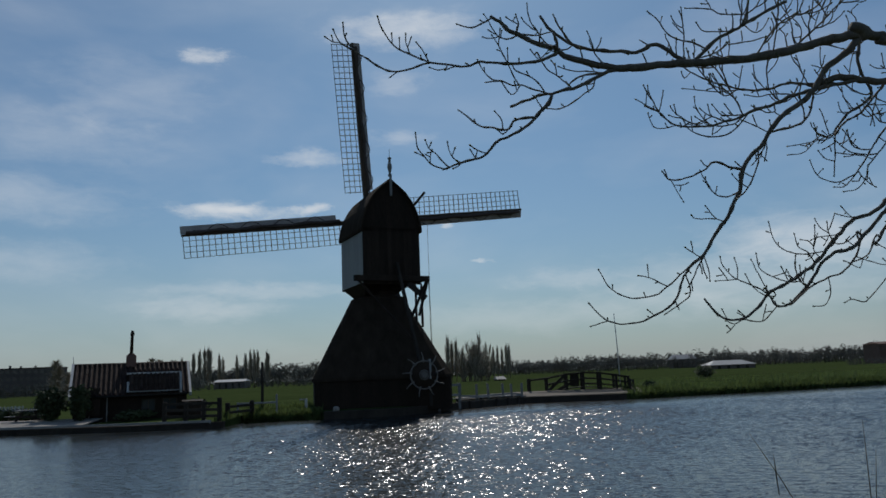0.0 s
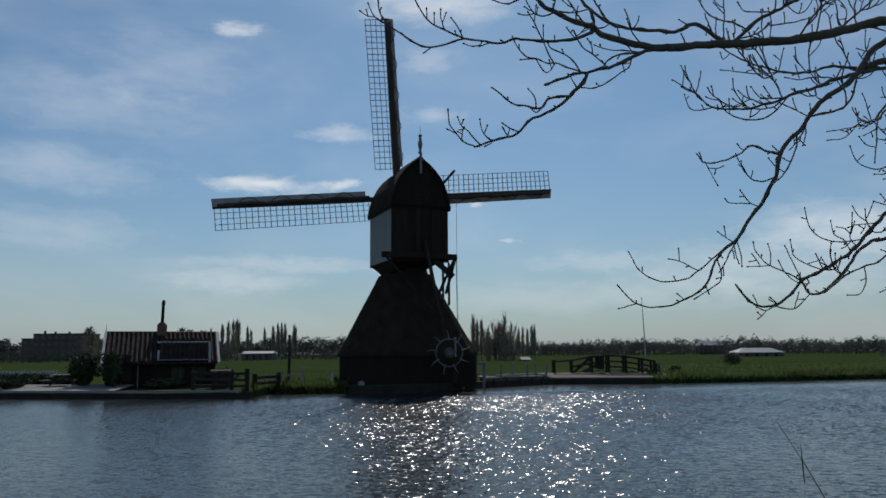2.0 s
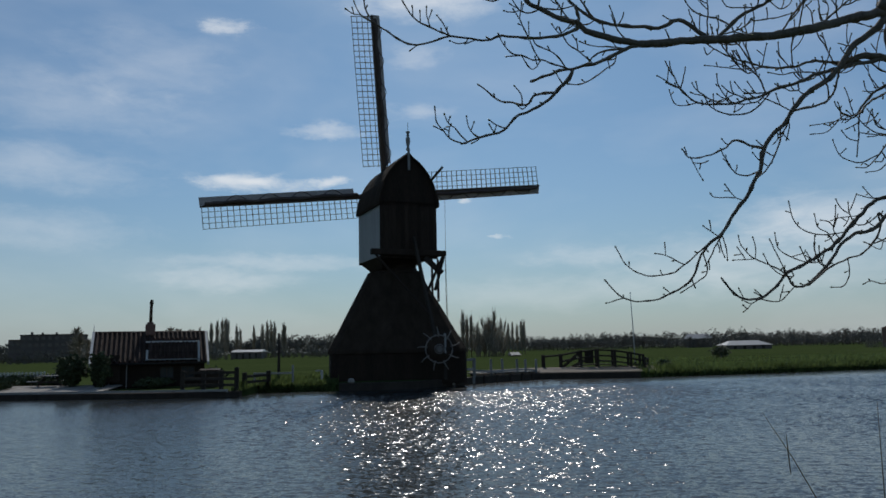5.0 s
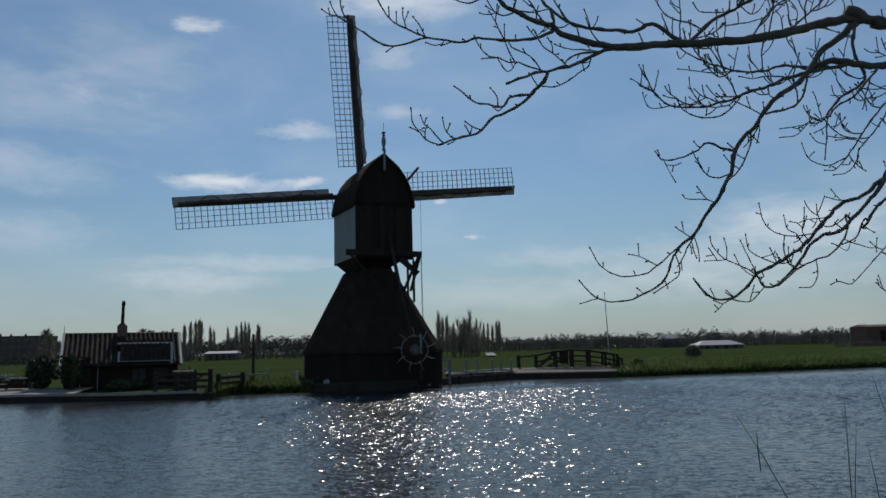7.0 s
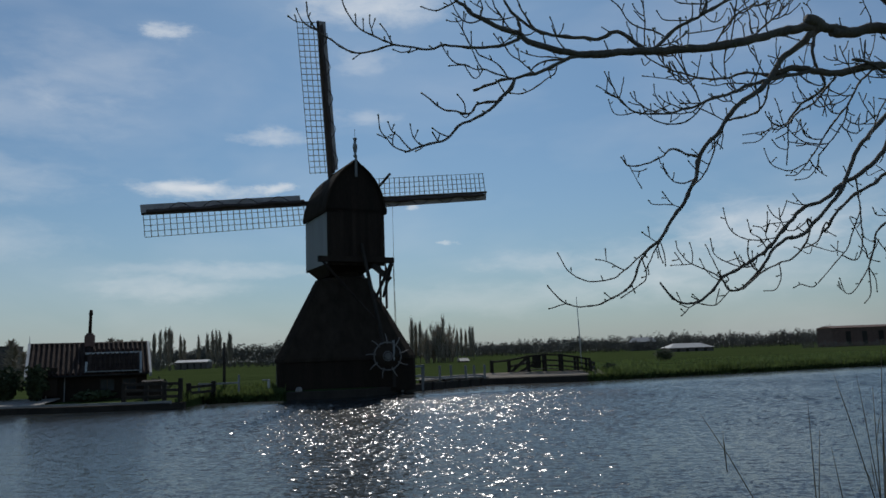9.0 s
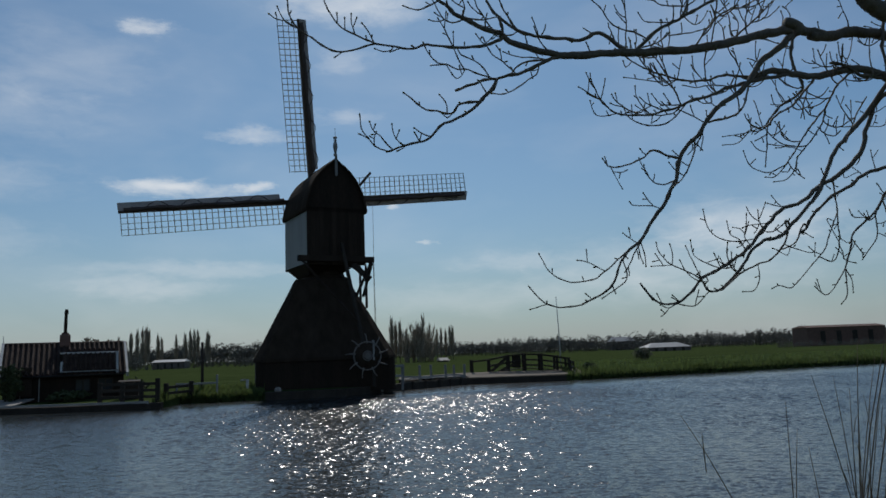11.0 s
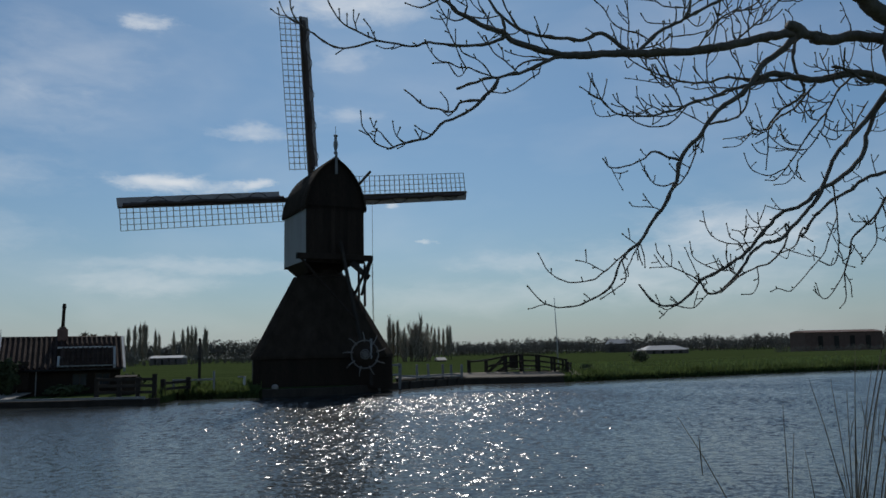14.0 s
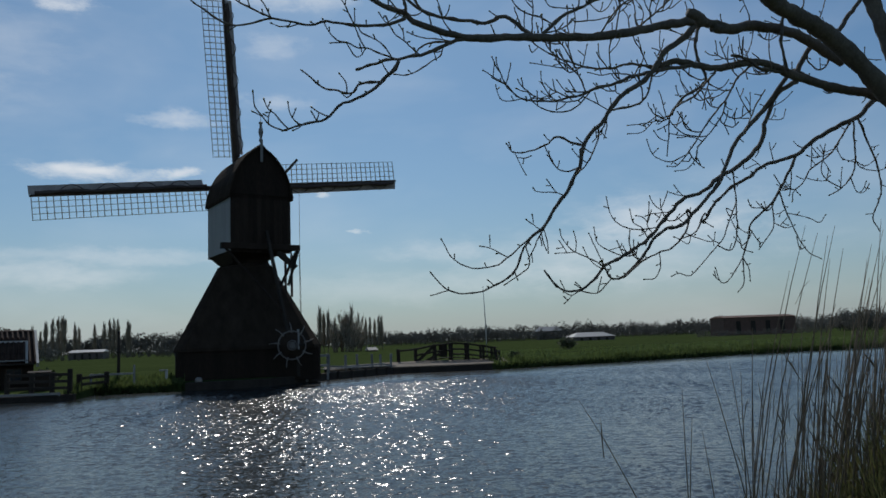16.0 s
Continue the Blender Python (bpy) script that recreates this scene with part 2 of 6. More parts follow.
def beam(bm, a, b, w, h=None, bevel=0.0):
    """A square timber from a to b."""
    a, b = Vector(a), Vector(b)
    d = b - a
    m = Matrix.Translation((a + b) / 2) @ d.to_track_quat("Z", "Y").to_matrix().to_4x4()
    return box(bm, (0, 0, 0), (w, h or w, d.length), m, bevel)


def beamed(a, b, w, h=None, bevel=0.0):
    return beam(bmesh.new(), a, b, w, h, bevel)


def loft(bm, rings, cap=True):
    """Closed rings of points joined one to the next."""
    vs = [[bm.verts.new(p) for p in ring] for ring in rings]
    n = len(vs[0])
    for a, b in zip(vs, vs[1:]):
        for k in range(n):
            bm.faces.new((a[k], a[(k + 1) % n], b[(k + 1) % n], b[k]))
    if cap:
        bm.faces.new(vs[0][::-1])
        bm.faces.new(vs[-1])
    return bm


def lathe(bm, profile, seg=16, centre=(0, 0)):
    return loft(bm, [[(centre[0] + r * math.cos(2 * math.pi * k / seg), centre[1] + r * math.sin(2 * math.pi * k / seg), z) for k in range(seg)] for r, z in profile])


def lerp(points, x):
    """The height of a line through points at x."""
    if x <= points[0][0]:
        return points[0][1]
    for (x0, y0), (x1, y1) in zip(points, points[1:]):
        if x <= x1:
            return y0 + (y1 - y0) * (x - x0) / (x1 - x0)
    return points[-1][1]


# ---- land and water ----
FAR_SHORE = [(-400, 47), (-60, 42), (-24, 41.8), (-14.2, 40.0), (-9.85, 40.2), (-9.75, 44.0), (-3, 44.2), (-0.8, 44.8), (2.7, 49.6), (7.5, 54.6), (14.5, 53.8),
             (23, 56.2), (39, 61.8), (56, 64.5), (120, 70), (400, 88)]
NEAR_SHORE = [(-400, -12), (-12, 1.6), (1.8, 2.0), (2.6, 4.2), (4.2, 6.3), (8, 7.4), (30, 10), (400, 30)]


def far_y(x):
    return lerp(FAR_SHORE, x)


def near_y(x):
    return lerp(NEAR_SHORE, x)


def far_z(x):
    return 0.3 if x < -9.8 else 0.42


def ground_z(x, y):
    """The height of the land behind the far shore."""
    return far_z(x) + min(0.12, max(0.0, (y - far_y(x)) * 0.03)) - 0.12 * min(1, max(0, (y - 90) / 60))


def ground():
    xs = sorted({-3500, -2000, -1200, -700, *range(-400, -60, 40), *[p[0] for p in FAR_SHORE], *[p[0] for p in NEAR_SHORE],
                 *[round(-60 + 1.5 * i, 2) for i in range(90)], *range(80, 400, 40), 700, 1200, 2000, 3500})
    bm = bmesh.new()
    cols = []
    for x in xs:
        n, f = near_y(x), far_y(x)
        g = far_z(x)
        w = 0.06 * noise.noise((x * 0.7, 3, 0))
        rows = [(-2500, 0.7), (-300, 0.7), (n - 8, 0.75), (n - 2.2, 0.68 + w), (n - 1.0, 0.5 + w), (n - 0.3, 0.22), (n + 0.05, 0.0), (n + 0.5, -0.5), (n + 3, -1.2),
                (f - 1.5, -1.2), (f - 0.05, -0.9), (f, g - 0.03), (f + 0.25, g + w * 0.3), (f + 2, g + 0.05), (f + 5, ground_z(x, f + 5)), (f + 12, ground_z(x, f + 12)),
                (f + 30, ground_z(x, f + 30)), (140, 0.4), (200, 0.38), (320, 0.4), (600, 0.4), (1200, 0.4), (2500, 0.4), (4200, 0.4)]
        cols.append([bm.verts.new((x, y, z)) for y, z in rows])
    for a, b in zip(cols, cols[1:]):
        for k in range(len(a) - 1):
            bm.faces.new((a[k], b[k], b[k + 1], a[k + 1]))
    return tagged(part("ground", bm, M_GRASS), "flat green polder meadow on both sides of a canal", "ground", kind="structure")


ground()


def ripple_sheet():
    """Short wind waves as a real surface over the part of the canal in view, flat water round it."""
    rw = np.random.RandomState(4)
    angles = np.linspace(radians(-34), radians(45), 840)
    ys = [5.0]
    while ys[-1] < 67:
        ys.append(ys[-1] + 0.035 + 0.0006 * ys[-1])
    ys = np.array(ys)
    gx = np.tan(angles)[None, :] * ys[:, None]
    gy = np.repeat(ys[:, None], len(angles), 1)
    gz = np.zeros_like(gx)
    count = 76
    gust = 0.95 + 0.14 * np.sin(gx * 0.21 + 1.0) * np.sin(gy * 0.17 + gx * 0.06) + 0.1 * np.sin(gx * 0.5 + gy * 0.33 + 2)
    for i in range(count):
        lam = 0.08 * (0.45 / 0.08) ** (rw.rand() ** 1.5)
        k = 2 * np.pi / lam
        a = radians(78) + rw.randn() * 0.9
        steep = SLOPE * math.sqrt(2 / count)
        fade = np.clip(lam / (1.8 * (0.035 + 0.0006 * gy)), 0, 1)
        gz += steep / k * fade * np.sin(k * (gx * math.cos(a) + gy * math.sin(a)) + rw.rand() * 6.283 + 0.6 * np.sin(gx * 0.7 + gy * 0.4 + i))
    # sheltered under both banks, rougher in the open middle
    lee = np.interp(gx, [-60, -14, -7, 0, 6, 14, 40, 120], [42, 40.6, 45, 47.5, 50, 52.5, 61, 70]) - gy
    gz *= gust * np.interp(gy, [5, 13, 24, 40, 60], [0.8, 0.85, 2.1, 3.4, 3.2]) * np.interp(lee, [0, 4, 7, 11], [0.03, 0.07, 0.6, 1.0]) * np.interp(gx / gy, [-0.5, -0.25, -0.08, 0.2, 0.38], [0.3, 0.42, 1.0, 1.0, 0.45])
    wind = gust * np.interp(lee, [0, 4, 7, 11], [0.15, 0.2, 0.9, 1.0]) * np.interp(gy, [8, 14, 22, 40], [0.85, 0.85, 1.05, 0.9]) * np.interp(gx / gy, [-0.5, -0.25, -0.08, 0.25, 0.42], [0.55, 0.65, 1.0, 1.0, 0.7])
    rows, cols = gx.shape
    verts = np.stack([gx, gy, gz], 2).reshape(-1, 3)
    i = np.arange(rows * cols).reshape(rows, cols)
    quads = np.stack([i[:-1, :-1], i[:-1, 1:], i[1:, 1:], i[1:, :-1]], 2).reshape(-1, 4)
    shore = np.interp(gx[:-1, :-1], [p[0] for p in FAR_SHORE], [p[1] for p in FAR_SHORE])
    quads = quads[(gy[:-1, :-1] < shore + 0.6).ravel()]
    # the flat rest of the canal, a little lower
    far = np.array([(-420, -14, -0.1), (420, -14, -0.1), (420, 92, -0.1), (-420, 92, -0.1)])
    verts = np.concatenate([verts, far])
    quads = np.concatenate([quads, [[len(verts) - 4, len(verts) - 3, len(verts) - 2, len(verts) - 1]]])
    me = bpy.data.meshes.new("water")
    me.vertices.add(len(verts))
    me.vertices.foreach_set("co", verts.ravel())
    me.loops.add(quads.size)
    me.loops.foreach_set("vertex_index", quads.ravel().astype(np.int32))
    me.polygons.add(len(quads))
    me.polygons.foreach_set("loop_start", np.arange(0, quads.size, 4, dtype=np.int32))
    me.polygons.foreach_set("use_smooth", np.ones(len(quads), dtype=bool))
    me.update(calc_edges=True)
    blown = me.attributes.new("wind", "FLOAT", "POINT")
    blown.data.foreach_set("value", np.append(wind.ravel(), [0.5] * 4).astype(np.float32))
    me.materials.append(M_WATER)
    return tagged(new("water", me), "wind-rippled blue-grey canal water glittering in the sun", "water", kind="structure")


SLOPE = 0.15
ripple_sheet()

# ---- windmill ----
MILL = pose(-2.12, 50.2, 0)
mill = thing("windmill", MILL, "black hollow post mill with lattice sails beside the canal", "windmill")
TURN = pose(0, 0, 0, 0, 0, 22)   # the upper house is turned into the wind
BASE = pose(-0.32, 0, 0, 0, 0, 8)


def square_ring(h, z, cut=0.12):
    c = h * cut
    return [BASE @ Vector(p) for p in ((h, -h + c, z), (h, h - c, z), (h - c, h, z), (-h + c, h, z), (-h, h - c, z), (-h, -h + c, z), (-h + c, -h, z), (h - c, -h, z))]


bm = loft(bmesh.new(), [square_ring(h, z) for h, z in ((4.02, 2.02), (4.2, 2.06), (4.17, 2.25), (3.58, 3.35), (2.74, 5.0), (1.93, 6.55), (1.66, 7.1), (1.55, 7.15))])
part("tower", bm, M_THATCH, mill, "dark thatched pyramid-shaped lower tower")
bm = loft(bmesh.new(), [square_ring(h, z, 0.03) for h, z in ((4.08, 0.2), (4.08, 2.1))])
# brick base wall, darkened by using the tar material
part("base_wall", bm, M_TAR, mill, "base wall darkened to near black")
# neck and underside frame
part("collar", lathe(bmesh.new(), [(1.6, 7.0), (1.6, 7.3), (1.3, 7.4), (1.2, 7.7), (1.2, 7.75), (1.2, 7.98)], 8), M_TAR, mill)
W2, L2, Z0, Z1, Z2 = 1.92, 2.27, 8.1, 11.5, 14.72


def turned(bm):
    bmesh.ops.transform(bm, matrix=TURN, verts=bm.verts)
    return bm


bm = bmesh.new()
loft(bm, [[(-1.35, -1.0, 7.4), (0.6, -1.0, 7.4), (0.6, 1.3, 7.4), (-1.35, 1.5, 7.4)], [(-W2, -L2, 8.1), (W2 * 0.9, -L2 * 0.6, 8.1), (W2 * 0.9, L2, 8.1), (-W2, L2, 8.1)]])
part("underframe", turned(bm), M_TAR, mill)
# frame of the upper house and its boards
part("house_core", turned(boxed((0, 0, (Z0 + Z1) / 2), (2 * W2 - 0.1, 2 * L2 - 0.1, Z1 - Z0))), M_TAR, mill)
nb = 16
for side, mat_b in ((-1, M_PALE), (1, M_PALE)):
    for i in range(nb):
        w = 2 * L2 / nb
        y = -L2 + w * (i + 0.5)
        part("side_board", turned(boxed((side * (W2 - 0.02), y, (Z0 + Z1) / 2), (0.05, w - 0.012, Z1 - Z0 + 0.1))), mat_b, mill, "pale painted side board" if i == 0 else "")
for end in (-1, 1):
    for i in range(14):
        w = 2 * W2 / 14
        part("end_board", turned(boxed((-W2 + w * (i + 0.5), end * (L2 - 0.01), (Z0 + Z1) / 2 - 0.05), (w - 0.012, 0.06, Z1 - Z0 + 0.2))), M_TAR, mill)
# bell-shaped gables and roof
PROFILE = [(2.02, 11.28), (2.06, 11.45), (2.0, 11.8), (1.88, 12.3), (1.68, 12.85), (1.38, 13.4), (1.0, 13.9), (0.62, 14.25), (0.32, 14.46), (0.12, 14.66), (0.0, 14.8)]
ring = [(x, z) for x, z in PROFILE] + [(-x, z) for x, z in PROFILE[-2::-1]]
bm = loft(bmesh.new(), [[(x * 0.96, y, 11.28 + (z - 11.28) * 0.98) for x, z in ring] for y in (-L2 - 0.02, L2 + 0.02)])
part("gable", turned(bm), M_TAR, mill, "black boarded bell-shaped gable")
bm = bmesh.new()
outer = [(x, z) for x, z in ring]
inner = [(x * 0.95, 11.28 + (z - 11.28) * 0.965) for x, z in ring]
strip = outer + inner[::-1]
loft(bm, [[(x, y, z) for x, z in strip] for y in (-L2 - 0.22, -L2 * 0.3, L2 * 0.3, L2 + 0.2)], cap=False)
bm.verts.ensure_lookup_table()
n = len(strip)
for base in (0, 3 * n):
    for k in range(len(ring) - 1):
        q = (bm.verts[base + k], bm.verts[base + k + 1], bm.verts[base + n - 2 - k], bm.verts[base + n - 1 - k])
        bm.faces.new(q)
part("roof", turned(bm), M_THATCH, mill, "dark curved roof of the upper house")
# gable post with turned finial and vane
fx = TURN @ Vector((0, -L2 - 0.1, 0))
part("finial_post", beamed(TURN @ Vector((0, -L2 - 0.22, 13.6)), TURN @ Vector((0, -L2 - 0.22, 14.95)), 0.16, 0.12, 0.01), M_GREYWOOD, mill)
bm = lathe(bmesh.new(), [(0.1, 14.9), (0.13, 15.0), (0.07, 15.12), (0.1, 15.25), (0.15, 15.5), (0.13, 15.72), (0.07, 15.86), (0.11, 15.92), (0.06, 15.98), (0.13, 16.08), (0.13, 16.15), (0.03, 16.2)], 10)
bmesh.ops.transform(bm, matrix=Matrix.Translation((fx.x, fx.y, 0)), verts=bm.verts)
part("finial", bm, M_GREYWOOD, mill, "turned grey wooden finial")
part("vane_rod", tube(bmesh.new(), [(fx.x, fx.y, 16.15), (fx.x, fx.y, 16.75)], 0.015, 6), M_IRON, mill)
# cross beam under the tail end, with props, tail pole and winding wheel
part("cross_beam", turned(boxed((-0.05, -L2 - 0.12, 8.3), (5.0, 0.32, 0.36), bevel=0.03)), M_TAR, mill)
part("side_beam", turned(boxed((W2 + 0.1, -0.3, 8.28), (0.22, 3.6, 0.3), bevel=0.02)), M_TAR, mill)
M_WHEEL = material("worn_wheel_timber", (0.2, 0.18, 0.16), 0.8, 0.25, 2.0, 30.0, 0.3, per_piece=0.3)
WHEEL = Vector((2.6, -5.2, 2.24))
tail_top, tail_end = TURN @ Vector((0.25, -L2 - 0.2, 9.3)), WHEEL + Vector((-0.1, 0.35, 0.2))
mid = tail_top.lerp(tail_end, 0.28)
part("tail_pole", beamed(tail_top, tail_end, 0.17, 0.2, 0.02), M_TIMBER, mill)
for sx in (-1, 1):
    a = TURN @ Vector((sx * 2.3, -L2 - 0.12, 8.2))
    part("tail_brace", beamed(a, tail_top.lerp(tail_end, 0.55 if sx > 0 else 0.75), 0.13, None, 0.01), M_TAR, mill)
for dx, dz in ((1.45, 0.0), (1.85, 0.0)):
    p = TURN @ Vector((dx - 0.1, -L2 - 0.5, 0))
    bm = beamed((p.x, p.y, 5.2), (p.x, p.y, 7.75), 0.15, None, 0.01)
    loft(bm, [[(p.x - 0.075, p.y - 0.075, 7.75), (p.x + 0.075, p.y - 0.075, 7.75), (p.x + 0.075, p.y + 0.075, 7.75), (p.x - 0.075, p.y + 0.075, 7.75)],
              [(p.x - 0.01, p.y - 0.01, 8.0), (p.x + 0.01, p.y - 0.01, 8.0), (p.x + 0.01, p.y + 0.01, 8.0), (p.x - 0.01, p.y + 0.01, 8.0)]])
    part("tail_post", bm, M_TIMBER, mill)
p0, p1 = TURN @ Vector((0.9, -L2 - 0.4, 7.95)), TURN @ Vector((2.0, -L2 - 0.6, 7.0))
part("tail_strut", beamed(p0, p1, 0.2, 0.34, 0.02), M_TIMBER, mill)
part("tail_tie", beamed(TURN @ Vector((2.3, -L2 - 0.2, 8.1)), TURN @ Vector((1.45, -L2 - 0.7, 5.9)), 0.13, None, 0.01), M_TIMBER, mill)
rp = TURN @ Vector((2.35, -L2 - 0.3, 0))
part("rope", tube(bmesh.new(), [(rp.x, rp.y, 8.1), (rp.x + 0.02, rp.y, 5.0), (rp.x + 0.1, rp.y - 0.1, 0.9)], 0.018, 6), M_CLOTH, mill)
part("rope", tube(bmesh.new(), [(rp.x + 0.07, rp.y + 0.9, 12.0), (rp.x + 0.05, rp.y + 0.5, 8.0), (rp.x + 0.12, rp.y, 0.9)], 0.012, 6), M_CLOTH, mill)
# brake lever sticking out of the roof
part("brake_lever", beamed(TURN @ Vector((1.6, -0.6, 12.7)), TURN @ Vector((3.1, -0.7, 14.45)), 0.16, None, 0.02), M_TIMBER, mill)

wheel = part("winding_wheel", lathe(bmesh.new(), [(0.16, -0.12), (0.2, -0.1), (0.2, 0.1), (0.16, 0.12)], 12), M_WHEEL, mill, "spoked winding wheel with long handles")
wheel.matrix_basis = Matrix.Translation(WHEEL) @ pose(0, 0, 0, 90, 0, 14)
ringpts = [(0.8 * math.cos(2 * math.pi * k / 28), 0.8 * math.sin(2 * math.pi * k / 28), 0) for k in range(29)]
part("rim", tube(bmesh.new(), ringpts, 0.045, 6, False), M_WHEEL, wheel)
part("disc", tube(bmesh.new(), [(0, 0, -0.03), (0, 0, 0.02)], 0.76, 28), M_TAR, wheel)
part("hub_ring", tube(bmesh.new(), [(0.27 * math.cos(2 * math.pi * k / 16), 0.27 * math.sin(2 * math.pi * k / 16), 0.06) for k in range(17)], 0.035, 6, False), M_WHEEL, wheel)
spoke = None
for k in range(9):
    a = 2 * math.pi * k / 9 + 0.2
    m = pose(0, 0, 0, 0, 0, math.degrees(a))
    if spoke is None:
        bm = tube(bmesh.new(), [(0.7, 0, 0), (0.85, 0, 0), (1.08, 0.02, 0.0), (1.3, 0.09, 0)], [0.05, 0.045, 0.034, 0.03], 6)
        spoke = part("spoke", bm, M_WHEEL, wheel)
        spoke.matrix_basis = m
    else:
        again(spoke, m, wheel)
part("axle_post", beamed(WHEEL + Vector((0.36, 0.2, -1.78)), WHEEL + Vector((0.36, 0.2, 0.95)), 0.18, None, 0.02), M_TIMBER, mill)
part("axle_plank", boxed((WHEEL.x + 0.36, WHEEL.y + 0.08, WHEEL.z + 0.32), (0.14, 0.04, 1.15), bevel=0.01), M_GREYWOOD, mill)
part("axle_beam", beamed(WHEEL + Vector((-0.6, 0.25, 0)), WHEEL + Vector((0.75, 0.1, 0)), 0.16, None, 0.01), M_TIMBER, mill)

# windshaft and the four sails
HUB = TURN @ Vector((0.22, L2 + 0.75, 13.05))
shaft_m = Matrix.Translation(HUB) @ TURN @ pose(0, 0, 0, 8, 0, 0)   # local y runs along the shaft, its front end raised
bm = tube(bmesh.new(), [(0, -1.5, 0), (0, 0.35, 0)], 0.33, 12)
bmesh.ops.transform(bm, matrix=shaft_m, verts=bm.verts)
part("windshaft", bm, M_IRON, mill, "iron poll end of the windshaft")
SAIL = 12.5
bars = {}
for q in range(4):
    # seen from behind: the lattice lies to the left of the upper sail
    m = shaft_m @ pose(0, 0.05 if q % 2 else -0.22, 0, 0, -6.8 + 90 * q, 0)
    bm = loft(bmesh.new(), [[(-w, -w, z), (w, -w, z), (w, w, z), (-w, w, z)] for w, z in ((0.17, 0.0), (0.16, 3.0), (0.11, 9.0), (0.07, SAIL))])
    sail = part("sail", bm, M_SAILWOOD, mill, "long lattice sail with its cloth furled")
    sail.matrix_basis = m
    if not bars:
        bars["lattice_bar"] = part("lattice_bar", boxed((-0.74, 0, 0), (1.5, 0.035, 0.042)), M_LATH, sail)
        bars["lattice_lath"] = part("lattice_lath", boxed((0, 0, 0), (0.034, 0.03, SAIL - 2.1)), M_LATH, sail)
        bars["wind_board"] = part("wind_board", boxed((0.36, 0.02, 0), (0.54, 0.03, 2.574), pose(0, 0, 0, 0, 0, 14)), M_WINDBOARD, sail)
    for i in range(27):
        z = 2.05 + (SAIL - 2.15) * i / 26
        b = again(bars["lattice_bar"], pose(0.0, 0, z, 0, 0, 8 - 14 * i / 26), sail)
    for k in range(4):
        again(bars["lattice_lath"], pose(-0.365 * (k + 1), -0.03 + 0.03 * k, 2.0 + (SAIL - 2.1) / 2, 0, 0, 0), sail)
    for k in range(4):
        again(bars["wind_board"], pose(0, 0, 2.2 + 2.58 * (k + 0.5), 0, 0, 0), sail)
    pts, rad = [], []
    for i in range(40):
        z = 2.0 + (SAIL - 2.3) * i / 39
        pts.append((0.16 + 0.035 * math.sin(i * 0.55 + q), -0.15 + 0.02 * math.sin(i * 0.8), z))
        rad.append(0.125 + 0.022 * math.sin(i * 0.9 + 2 * q) + 0.015 * math.sin(i * 2.3))
    part("furled_cloth", tube(bmesh.new(), pts, rad, 8), M_CLOTH, sail, "brown furled sailcloth")
    # the lashing winds loosely over the wind board
    part("lashing", tube(bmesh.new(), [(0.36 + 0.24 * math.sin(i * 0.62 + q * 1.3), -0.06 - 0.05 * math.cos(i * 0.62), 2.4 + (SAIL - 3.2) * i / 44) for i in range(45)], 0.028, 6), M_CLOTH, sail)
for b in bars.values():
    bpy.data.objects.remove(b)


